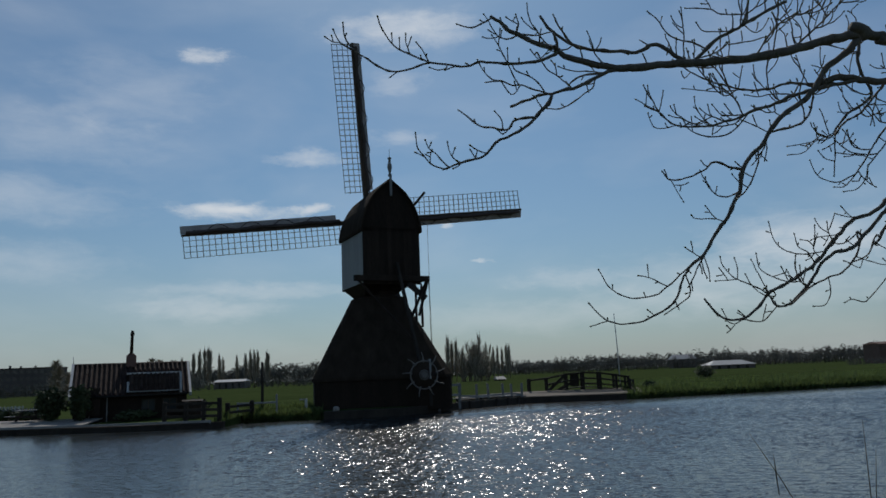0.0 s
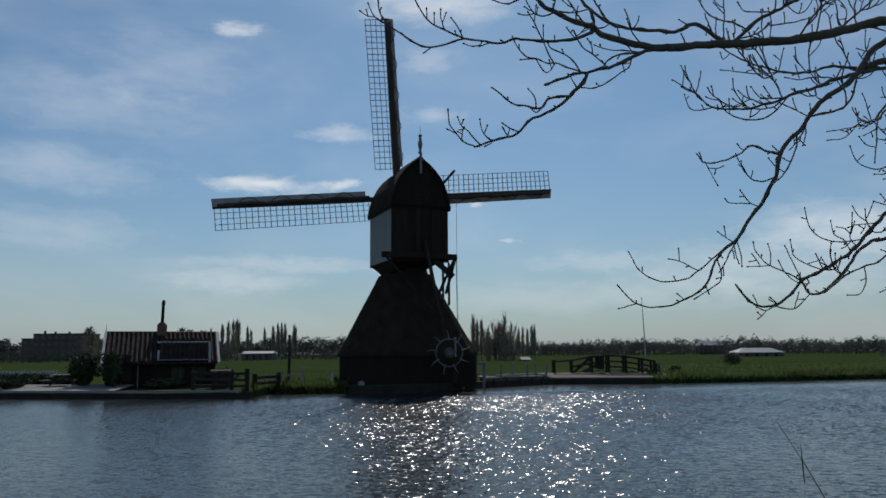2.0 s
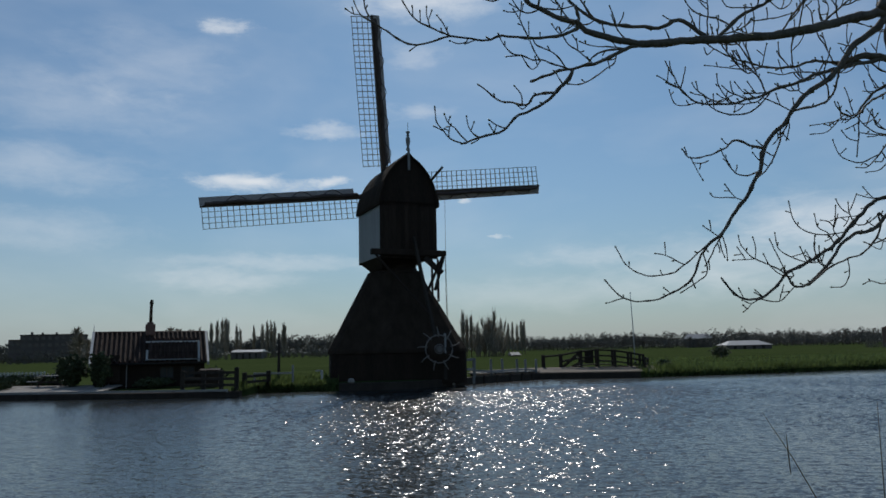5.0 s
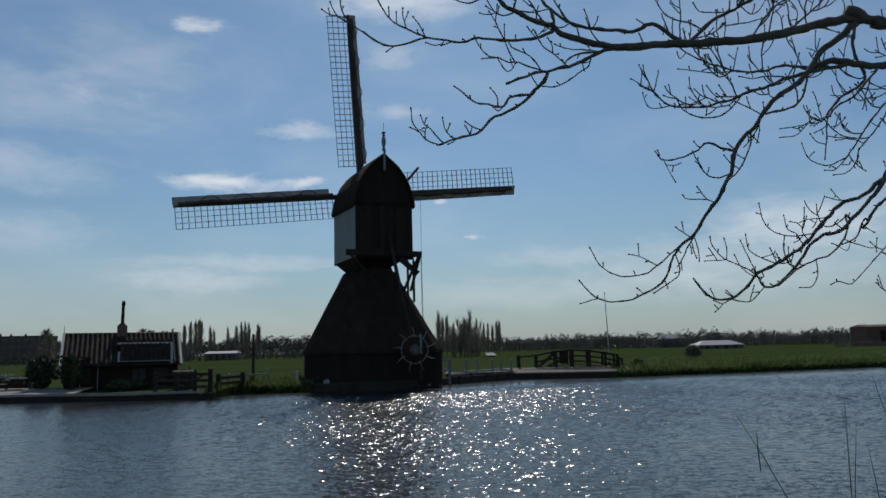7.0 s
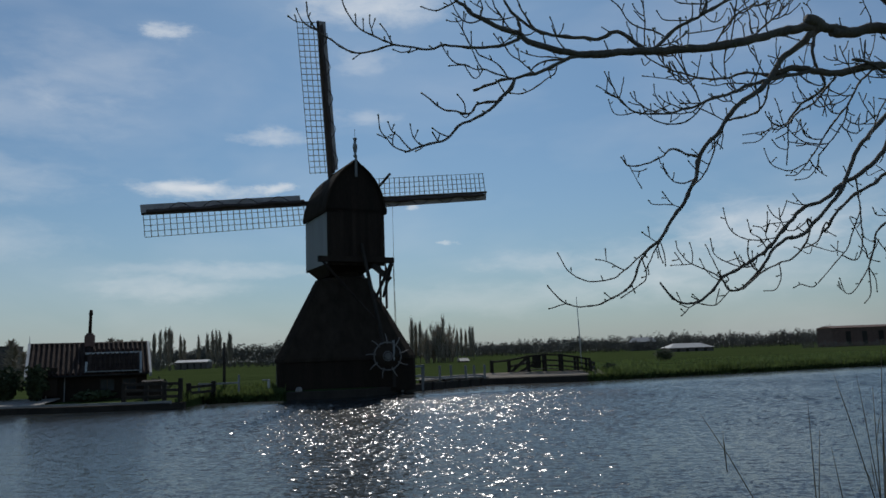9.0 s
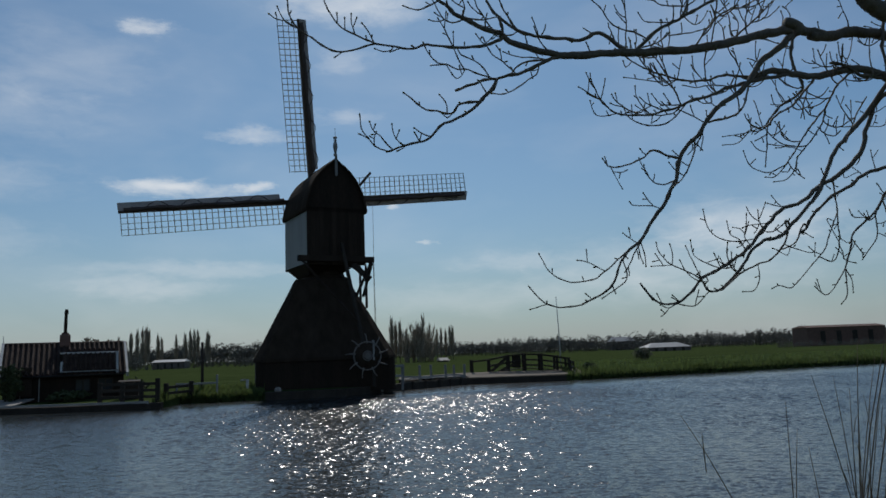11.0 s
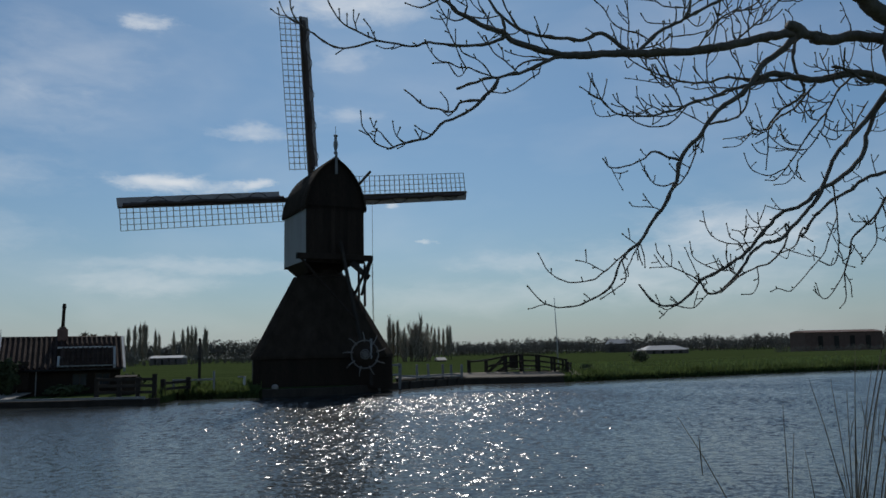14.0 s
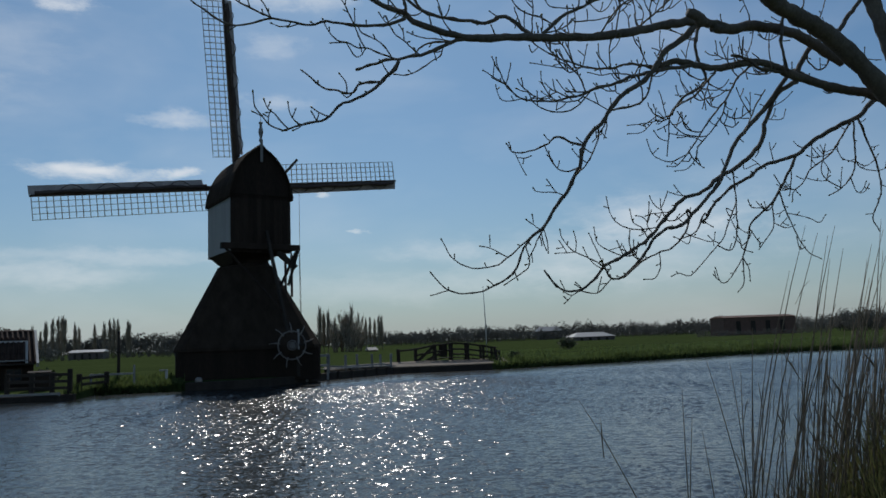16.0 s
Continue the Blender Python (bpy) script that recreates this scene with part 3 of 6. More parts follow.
# ---- cottage on the far quay ----
def cottage():
    x0, x1, yr, yf, yb, zr, ze, zg = -2.85, 3.35, 0.0, -2.4, 2.4, 3.44, 1.74, 0.3
    h = thing("cottage", pose(-17.0, 46.5, 0, 0, 0, 20), "low tiled cottage with white verge boards beside the quay", "house")
    bm = bmesh.new()
    ring0 = [(x0 + 0.12, yf + 0.45, zg), (x0 + 0.12, yf + 0.45, ze + 0.2), (x0 + 0.12, yr, zr - 0.1), (x0 + 0.12, yb - 0.35, ze + 0.12), (x0 + 0.12, yb - 0.35, zg)]
    loft(bm, [ring0, [(x1 - 0.12, y, z) for _, y, z in ring0]])
    # the walls borrow the tar material only to come out darker than brick
    part("wall", bm, M_TAR, h, "cottage walls darkened to near black")

    def slope(name, xa, xb, y0, z0, y1, z1, rows, cols, parent, skip=None):
        """A tiled roof plane from the eave (y0, z0) to the top (y1, z1)."""
        d = Vector((0, y1 - y0, z1 - z0))
        n, length = d.normalized(), d.length
        s = 1 if y1 > y0 else -1
        u = Vector((0, -n.z * s, abs(n.y)))
        a = [Vector((xa, y0, z0)), Vector((xb, y0, z0)), Vector((xb, y1, z1)), Vector((xa, y1, z1))]
        bm = loft(bmesh.new(), [a, [p + u * 0.08 for p in a]])
        slab = part(name, bm, M_TILE, parent, "old brown clay tile roof")
        if s < 0:
            return slab
        tile, w = None, (xb - xa) / cols
        for r in range(rows):
            for c in range(cols):
                x = xa + w * (c + 0.5)
                if skip and skip(x, r):
                    continue
                p = Vector((x, y0, z0)) + n * (length * (r + 0.5) / rows) + u * (0.1 + 0.008 * rng3.uniform(-1, 1))
                m = Matrix.Translation(p) @ Matrix.Rotation(math.atan2(d.z, d.y) - 0.03, 4, "X")
                if tile is None:
                    bm = bmesh.new()
                    prof = [(-0.5, 0.0), (-0.3, -0.03), (-0.08, 0.0), (0.1, 0.12), (0.32, 0.12), (0.5, 0.0)]
                    top = [[(px * w, yy, pz) for px, pz in prof] for yy in (-length / rows * 0.54, length / rows * 0.54)]
                    loft(bm, [t + [(px, py, pz - 0.035) for px, py, pz in t[::-1]] for t in top])
                    tile = part("roof_tile", bm, M_TILE, slab)
                    tile.matrix_basis = m
                else:
                    again(tile, m, slab)
        return slab

    slope("roof", x0, x1, yf, ze, yr, zr, 9, 24, h, lambda x, r: 0.15 < x < 2.75 and 1 <= r <= 6)
    slope("roof", x0, x1, yb, ze, yr, zr, 1, 1, h)
    part("ridge_cap", tube(bmesh.new(), [(x0, yr, zr + 0.09), (x1, yr, zr + 0.09)], 0.12, 8), M_TILE, h)
    for x in (x0 - 0.04, x1 + 0.04):
        for ye in (yf, yb):
            part("verge_board", beamed((x, ye - 0.06 * (1 if ye == yf else -1), ze - 0.03), (x, yr, zr + 0.1), 0.13, 0.26), M_WHITE, h, "white painted verge board")
    part("verge_spike", tube(bmesh.new(), [(x0 - 0.04, yr, zr), (x0 - 0.04, yr, zr + 0.62)], [0.03, 0.012], 6), M_WHITE, h)
    part("gutter", tube(bmesh.new(), [(x0 + 0.1, yf - 0.05, ze), (x1 - 0.1, yf - 0.05, ze)], 0.06, 8), M_IRON, h)
    # raised flatter roof bay with pale edge boards
    bay = slope("raised_roof", 0.1, 2.8, -2.44, 1.98, -2.02, 2.88, 5, 11, h)
    part("cover", boxed((1.45, -1.3, 2.95), (2.9, 1.4, 0.06), bevel=0.01), M_GREYWOOD, bay)
    for x, lo, hi in ((0.06, (-2.5, 1.95), (-2.28, 2.5)), (2.86, (-2.54, 1.82), (-2.06, 2.96))):
        part("side_board", beamed((x, *lo), (x, *hi), 0.13, 0.06), M_WHITE, bay, "white painted edge board")
        tri = [(x - 0.03, -2.42, 1.8), (x - 0.03, -2.03, 2.92), (x - 0.03, -0.7, 2.96)]
        part("cheek", loft(bmesh.new(), [tri, [(x + 0.03, y, z) for _, y, z in tri]]), M_TAR, bay)
    part("top_board", boxed((1.45, -2.07, 2.97), (2.95, 0.07, 0.09), bevel=0.008), M_WHITE, bay, "white painted edge board")
    part("sill", boxed((1.45, -2.53, 1.96), (2.95, 0.1, 0.07), bevel=0.008), M_GREYWOOD, bay)
    # chimney: brick shoulder and a slim tall pipe
    cx = 0.2
    chim = part("chimney", boxed((cx, yr - 0.1, 3.72), (0.56, 0.56, 0.7), bevel=0.06), M_BRICK, h)
    part("chimney_cap", boxed((cx, yr - 0.1, 4.1), (0.38, 0.38, 0.14), bevel=0.04), M_BRICK, chim)
    part("pipe", tube(bmesh.new(), [(cx, yr - 0.1, 4.1), (cx + 0.02, yr - 0.1, 5.2), (cx + 0.03, yr - 0.1, 5.3), (cx + 0.04, yr - 0.1, 5.52)], [0.1, 0.085, 0.12, 0.08], 10), M_TAR, chim)
    # dark panel drawn for the open porch's shade; door, posts and windows under the eave
    part("porch_panel", boxed((-2.0, yf + 0.1, 1.5), (1.3, 0.08, 1.5), bevel=0.01), M_TAR, h)
    door = part("door", boxed((-1.45, yf + 0.38, 1.0), (0.85, 0.06, 1.4), bevel=0.01), M_TAR, h)
    for x in (-1.9, -1.0):
        part("door_post", boxed((x, yf + 0.3, 1.02), (0.06, 0.1, 1.44)), M_GREYWOOD, door)
    for x in (1.15, 2.3):
        win = part("window", boxed((x, yf + 0.43, 1.2), (0.7, 0.05, 0.6)), M_GLASS, h)
        for dx, dz, sx, sz in ((0, 0.32, 0.78, 0.05), (0, -0.32, 0.78, 0.05), (-0.36, 0, 0.05, 0.6), (0.36, 0, 0.05, 0.6), (0, 0, 0.035, 0.6)):
            part("window_frame", boxed((x + dx, yf + 0.39, 1.2 + dz), (sx, 0.06, sz)), M_TIMBER, win)
    return h


rng3 = random.Random(5)
cottage()

# ---- quays and paving ----
def quay(name, pts, z0, z1, inset, mat, label):
    """A strip of quay along the shore line pts, inset metres deep."""
    bm = bmesh.new()
    rings = []
    for (x, y) in pts:
        rings.append([(x, y - 0.12, z0), (x, y - 0.12, z1), (x, y + inset, z1 + 0.01), (x, y + inset, z0)])
    loft(bm, rings)
    return tagged(part(name, bm, mat), label, "quay", kind="structure")


quay("quay_wall_cottage", [(-24.2, 41.7), (-14.2, 39.95), (-9.8, 40.1)], -0.9, 0.3, 0.35, M_TIMBER, "dark timber quay edge in front of the cottage")
quay("quay_wall_mill", [(-5.2, 44.0), (-3, 44.1), (-0.8, 44.7), (2.7, 49.4), (7.5, 54.4), (14.5, 53.6)], -0.9, 0.42, 0.4, M_TIMBER, "dark timber quay edge in front of the mill")
# low pale capping board along the cottage quay
tagged(part("trim_quay", beamed((-24.0, 41.55, 0.33), (-10.4, 39.98, 0.33), 0.06, 0.16), M_GREYWOOD), "bleached capping board along the quay", "trim", kind="structure")


def paving():
    p = thing("pavement_quay", pose(0, 0, 0), "pale concrete slabs on the quay beside the cottage", "pavement", kind="structure")
    slab = None
    for i in range(11):
        for j in range(5):
            x = -23.6 + i * 0.6
            y = 41.72 - (x + 24.2) * 0.175 + 0.55 + j * 0.6
            m = pose(x, y, 0.335 + 0.055 * j + rng3.uniform(-0.004, 0.006), 5.2 + rng3.uniform(-0.4, 0.4), rng3.uniform(-0.4, 0.4), -10)
            if slab is None:
                slab = part("slab", boxed((0, 0, 0), (0.585, 0.585, 0.06), bevel=0.006), M_PAVE, p)
                slab.matrix_basis = m
            else:
                again(slab, m, p)


paving()
bm = bmesh.new()
loft(bm, [[(x, y + 0.28, 0.30), (x, y + 0.28, 0.46), (x, y + 2.6, 0.74), (x, y + 2.6, 0.30)] for x, y in ((2.6, 49.4), (7.4, 54.3), (11, 54.0), (16.2, 54.2))])
tagged(part("road_towpath", bm, M_PATH), "sandy towpath along the canal edge", "path", kind="structure")


# ---- timber fences and rails ----
def fence(name, posts, rails, label, mat, group="", post_w=0.14, rail=(0.05, 0.14), lean=0.0):
    """posts: (x, y, foot, top); rails: heights above the foot."""
    x, y, z, _ = posts[0]
    f = thing(name, pose(x, y, z), label, "fence", group)
    o = Vector((x, y, z))
    for px, py, pz, top in posts:
        a = Vector((px, py, pz - 0.3)) - o
        part("post", beamed(a, Vector((px + rng3.uniform(-lean, lean), py, top)) - o, post_w, None, 0.012), mat, f)
    for (ax, ay, az, at), (bx, by, bz, bt) in zip(posts, posts[1:]):
        for h in rails:
            part("rail", beamed(Vector((ax, ay - 0.09, az + h)) - o, Vector((bx, by - 0.09, bz + h)) - o, rail[0], rail[1], 0.008), mat, f)
    return f


fence("rail_fence", [(-13.2, 41.5, 0.3, 1.35), (-12.0, 41.2, 0.3, 1.35), (-11.0, 40.9, 0.3, 1.35), (-10.1, 40.5, 0.3, 1.5)], (0.3, 0.62, 0.94), "black tarred rail fence at the quay corner", M_TIMBER, post_w=0.2)
fence("rail_fence", [(-9.95, 41.6, 0.0, 1.2), (-9.2, 44.1, 0.0, 1.22)], (0.68, 0.98), "black tarred rail fence at the quay corner", M_TIMBER, post_w=0.22)
fence("mooring_rail", [(-10.0, 44.15, 0.0, 1.12), (-9.3, 44.2, 0.0, 1.2), (-7.85, 44.2, 0.0, 1.5)], (1.06,), "grey mooring rail at the grassy water's edge", M_GREYWOOD, post_w=0.1, rail=(0.05, 0.1))
hut = thing("storage_box", pose(-12.35, 43.6, 0.3, 0, 0, 12), "black tarred storage box with a sloping lid behind the fence", "box")
part("body", boxed((0, 0, 0.5), (0.95, 0.8, 1.0), bevel=0.015), M_TAR, hut)
part("lid", boxed((0, -0.02, 1.04), (1.1, 0.95, 0.07), pose(0, 0, 0, 4, 0, 0), 0.012), M_TAR, hut)
pole = thing("mooring_pole", pose(-8.85, 45.2, 0.3), "tall dark timber pole at the water's edge", "pole")
part("shaft", tube(bmesh.new(), [(0, 0, -0.2), (0.01, 0, 1.6), (0.0, 0, 3.05)], [0.09, 0.08, 0.07], 10), M_TIMBER, pole)
part("cross_arm", beamed((-0.1, -0.08, 1.9), (0.12, -0.08, 1.9), 0.05, 0.08), M_TIMBER, pole)

# pale railing round the sluice beside the mill
fence("sluice_gate", [(1.35, 46.9, 0.35, 1.6), (2.65, 48.3, 0.35, 1.65)], (0.6, 1.2), "grey painted gate rail beside the winding wheel", M_GREYWOOD, post_w=0.15)
fence("sluice_railing", [(2.75, 49.8, 0.2, 1.6), (3.95, 51.2, 0.1, 1.5), (4.85, 52.2, 0.1, 1.5), (5.95, 53.3, 0.1, 1.45), (6.6, 54.0, 0.1, 1.4), (7.35, 54.5, 0.0, 1.4)], (0.62,),
      "bleached grey railing posts along the sluice", M_GREYWOOD, post_w=0.15, rail=(0.05, 0.12), lean=0.1)
for i, (x, y) in enumerate(((3.4, 50.0), (4.3, 51.0), (5.3, 52.0), (6.2, 52.9), (7.0, 53.7))):
    pile = part("pile", tube(bmesh.new(), [(0, 0, -1.2), (0.03, 0, 0.5), (0.05, 0, 0.55)], [0.12, 0.11, 0.07], 9), M_TIMBER)
    pile.matrix_basis = pose(x, y, -0.05, 0, rng3.uniform(-3, 3), 0)
    tagged(pile, "dark timber pile standing in the canal water", "pile", "piles along the sluice")


jetty = thing("jetty", pose(0, 0, 0), "pale weathered plank jetty along the sluice railing", "jetty")
for i in range(26):
    u = (i + 0.5) / 26
    part("plank", boxed((0, 0, 0), (0.24, 0.75, 0.05), pose(2.5 + 5.0 * u, 49.95 + 5.1 * u, 0.66 - 0.1 * u + rng3.uniform(-0.008, 0.008), 0, 0, 45), 0.006), M_GREYWOOD, jetty)
for u in (0.02, 0.35, 0.68, 0.98):
    part("pile", beamed((2.5 + 5.0 * u, 49.9 + 5.1 * u, -0.8), (2.5 + 5.0 * u, 49.9 + 5.1 * u, 0.62 - 0.1 * u), 0.16, None, 0.01), M_TIMBER, jetty)


def footbridge():
    g = thing("footbridge", pose(8.3, 57.0, 0.5, 0, 0, -6), "small arched wooden footbridge with dark railings", "footbridge")
    L = 7.2

    def rise(u):
        return 0.42 * math.sin(math.pi * min(1, max(0, (u - 0.12) / 0.88))) if u > 0.12 else 0.0
    plank = None
    for i in range(36):
        u = (i + 0.5) / 36
        m = pose(u * L, 0.75, rise(u) - 0.02, 0, -math.degrees(math.atan2(rise(u + 0.01) - rise(u - 0.01), 0.02 * L)), 0)
        if plank is None:
            plank = part("plank", boxed((0, 0, 0), (0.19, 1.6, 0.05), bevel=0.005), M_TIMBER, g)
            plank.matrix_basis = m
        else:
            again(plank, m, g)
    for y in (0.0, 1.5):
        us = [0.0, 0.18, 0.38, 0.55, 0.72, 0.88, 1.0]
        for k, u in enumerate(us):
            part("post", beamed((u * L, y, rise(u) - 0.6), (u * L, y, rise(u) + (1.1 if k else 1.15)), 0.22 if k == 0 else 0.17, None, 0.01), M_TIMBER, g)
        for a, b in zip(us, us[1:]):
            for hgt in ((1.02, 0.62, 0.24) if a > 0.5 else (1.02, 0.55)):
                if a == 0.0 and hgt < 1:
                    continue
                part("rail", beamed((a * L, y - 0.08, rise(a) + hgt), (b * L, y - 0.08, rise(b) + hgt), 0.19, 0.11, 0.008), M_TIMBER, g)
        part("brace", beamed((0.19 * L, y - 0.06, 0.05 + rise(0.19)), (0.37 * L, y - 0.06, rise(0.37) + 0.95), 0.06, 0.12), M_TIMBER, g)
        part("brace", beamed((0.2 * L, y - 0.06, -0.1), (0.45 * L, y - 0.06, rise(0.45) + 0.4), 0.06, 0.12), M_TIMBER, g)
        part("panel", boxed((0.47 * L, y + 0.05, rise(0.47) + 0.55), (0.5, 0.05, 0.95), bevel=0.01), M_TIMBER, g)
        part("girder", beamed((0.0, y, -0.15), (L, y, -0.12), 0.16, 0.25), M_TIMBER, g)
    return g


footbridge()
fence("end_rail", [(15.3, 55.2, 0.4, 1.4), (15.9, 56.6, 0.4, 1.3)], (0.5, 0.85), "short dark end rail beside the footbridge", M_TIMBER)
flag = thing("flagpole", pose(15.45, 58.5, 0.45), "slim white bare flagpole standing in the meadow", "flagpole")
part("mast", tube(bmesh.new(), [(0, 0, -0.2), (-0.02, 0, 3), (-0.1, 0, 5.75)], [0.05, 0.04, 0.022], 8), M_WHITE, flag)
part("foot", boxed((0, 0, 0.25), (0.16, 0.16, 0.6), bevel=0.02), M_TIMBER, flag)
part("knob", lathe(bmesh.new(), [(0.01, 5.72), (0.04, 5.76), (0.04, 5.82), (0.01, 5.86)], 8, (-0.1, 0)), M_WHITE, flag)


def picnic_table():
    t = thing("picnic_table", pose(-21.55, 44.3, 0.42, 0, 0, 4), "weathered wooden picnic table with benches on the quay", "picnic table")
    for i in range(4):
        part("table_board", boxed((0, -0.3 + 0.2 * i, 0.75), (1.25, 0.18, 0.04), bevel=0.006), M_GREYWOOD, t)
    for x in (-0.95, 0.95):
        for k in (-0.08, 0.08):
            part("bench_board", boxed((x, k, 0.44), (0.55, 0.14, 0.05), bevel=0.006), M_GREYWOOD, t)
        s = 1 if x > 0 else -1
        part("leg", beamed((s * 0.75, 0, 0), (s * 0.3, 0, 0.73), 0.06, 0.1), M_TIMBER, t)
    part("brace", beamed((-1.1, 0, 0.4), (1.1, 0, 0.4), 0.05, 0.1), M_TIMBER, t)
    return t


picnic_table()
post = thing("mooring_post", pose(-23.9, 42.1, 0.3), "bent pale iron mooring post on the quay edge", "mooring post")
part("shaft", tube(bmesh.new(), [(0, 0, -0.1), (0, 0, 0.5), (-0.02, 0, 0.62), (-0.12, 0, 0.66)], 0.05, 8), M_GREYWOOD, post)
picket = thing("picket_fence", pose(-27.8, 48.5, 0.4), "low white picket fence behind the quay", "fence")
pk = None
for i in range(22):
    m = pose(i * 0.26, 0, 0.0, 0, 12 + rng3.uniform(-4, 4), 0)
    if pk is None:
        pk = part("picket", boxed((0, 0, 0.68), (0.12, 0.03, 0.3), bevel=0.006), M_GREYWOOD, picket)
        pk.matrix_basis = m
    else:
        again(pk, m, picket)
part("board", boxed((2.8, 0.04, 0.35), (5.9, 0.04, 0.75)), M_TIMBER, picket)


mark = thing("marker_post", pose(-6.4, 45.6, 0.4), "short white marker post beside the mill", "post")
part("shaft", boxed((0, 0, 0.35), (0.14, 0.12, 0.8), bevel=0.015), M_WHITE, mark)
part("plate", boxed((-0.2, -0.08, 0.72), (0.34, 0.04, 0.08), bevel=0.01), M_GREYWOOD, mark)
ston = part("mooring_stone", lathe(bmesh.new(), [(0.16, 0), (0.2, 0.06), (0.17, 0.2), (0.08, 0.26)], 12), M_PAVE)
ston.matrix_basis = pose(-4.55, 44.35, 0.42)
tagged(ston, "pale rounded mooring stone on the quay edge", "stone")
for x, y in ((-21.75, 41.3), (-20.5, 41.05)):
    ring = part("mooring_ring", tube(bmesh.new(), [(0.09 * math.cos(a), 0, 0.09 * math.sin(a)) for a in [2 * math.pi * k / 12 for k in range(13)]], 0.03, 6, False), M_WHITE)
    ring.matrix_basis = pose(x, y - 0.02, 0.2)
    tagged(ring, "white painted mooring ring on the quay edge", "mooring ring", "mooring rings")
# ---- shrubs, bank grass ----
def leaf_cloud(bm, c, rad, count, size, r, flat=1.0):
    """Many small loose leaves filling an uneven round of space."""
    for _ in range(count):
        while True:
            v = Vector((r.uniform(-1, 1), r.uniform(-1, 1), r.uniform(-1, 1)))
            if v.length < 1:
                break
        k = 0.75 + 0.5 * noise.noise(v * 2.3 + Vector(c))
        p = Vector(c) + Vector((v.x * rad[0], v.y * rad[1], v.z * rad[2])) * k
        a = Vector((r.uniform(-1, 1), r.uniform(-1, 1), r.uniform(-1, 1))).normalized()
        b = a.orthogonal().normalized()
        s = size * r.uniform(0.6, 1.4)
        q = [p + a * s, p + b * s * 0.6, p - a * s, p - b * s * 0.6]
        bm.faces.new([bm.verts.new(x) for x in q])


M_SHRUB = material("shrub_leaves", (0.045, 0.06, 0.022), 0.7, 0.4, 1.0, 10.0, 0.0)
for x, y, rx, rz, n in ((-21.8, 47.5, 1.1, 1.05, 2800), (-24.6, 46.8, 1.3, 0.4, 1300), (-12.7, 45.6, 0.9, 0.55, 900), (-20.2, 43.9, 0.8, 0.95, 1300), (-24.0, 43.6, 1.0, 0.45, 1100), (-25.6, 43.2, 1.2, 0.5, 1300), (-26.2, 44.4, 1.2, 0.7, 1500), (-28.2, 45.4, 0.9, 1.0, 1100), (-23.3, 47.2, 0.8, 0.35, 600), (-18.2, 43.0, 0.62, 1.12, 2000), (-15.5, 43.6, 1.2, 0.3, 900), (32.8, 87, 1.35, 0.85, 1500), (17.2, 56.9, 0.7, 0.35, 500)):
    z = ground_z(x, y)
    s = thing("shrub", pose(x, y, z), "dark rounded shrub growing on the far bank", "shrub", "shrubs on the far bank")
    bm = bmesh.new()
    for k in range(4):
        tube(bm, [(0.1 * k - 0.2, 0, -0.1), (0.25 * (k - 1.5), 0.1, rz * 0.6)], [0.04, 0.015], 6)
    part("stem", bm, M_TIMBER, s)
    bm = bmesh.new()
    leaf_cloud(bm, (0, 0, rz * 1.0), (rx, rx, rz), n, 0.09, rng3)
    part("foliage", bm, M_SHRUB, s)


def blades(bm, x, y, z, h, r, lean=0.3, w=0.012):
    a = r.uniform(0, 6.28)
    d = Vector((math.cos(a), math.sin(a), 0))
    s = Vector((-d.y, d.x, 0)) * w
    p = Vector((x, y, z))
    m, t = p + d * h * lean * 0.35 + Vector((0, 0, h * 0.6)), p + d * h * lean + Vector((0, 0, h))
    v = [bm.verts.new(q) for q in (p - s, p + s, m + s * 0.7, m - s * 0.7, t)]
    bm.faces.new((v[0], v[1], v[2], v[3]))
    bm.faces.new((v[3], v[2], v[4]))


bm = bmesh.new()
rg = random.Random(3)
for i in range(16000):
    x = rg.uniform(14.8, 75) if rg.random() < 0.8 else rg.uniform(-10.35, -2)
    y = far_y(x) + 0.05 + abs(rg.gauss(0, 1.6))
    if x > -5.4 and x < 2:
        continue
    blades(bm, x, y, ground_z(x, y) - 0.03, rg.uniform(0.2, 0.5) * (1.3 if noise.noise((x * 0.25, y * 0.4, 0)) > 0.1 else 0.7), rg, 0.4, 0.03)
for i in range(7000):
    x = rg.uniform(14.8, 75) if rg.random() < 0.85 else rg.uniform(-9.7, -5.4)
    blades(bm, x, far_y(x) - rg.uniform(0.0, 0.14), rg.uniform(-0.1, 0.32), rg.uniform(0.15, 0.4), rg, 0.6, 0.03)
for i in range(15000):
    x = rg.uniform(15.5, 78)
    y = far_y(x) + 1.5 + 34 * rg.random() ** 1.7
    clump = noise.noise((x * 0.12, y * 0.3, 7))
    if clump < -0.12:
        continue
    blades(bm, x, y, ground_z(x, y) - 0.03, rg.uniform(0.1, 0.3) * (1.0 + 1.4 * max(0, clump)), rg, 0.5, 0.045)
tagged(part("bank_grass", bm, M_BLADE), "rough green grass fringing the far canal bank", "grass", kind="stuff")


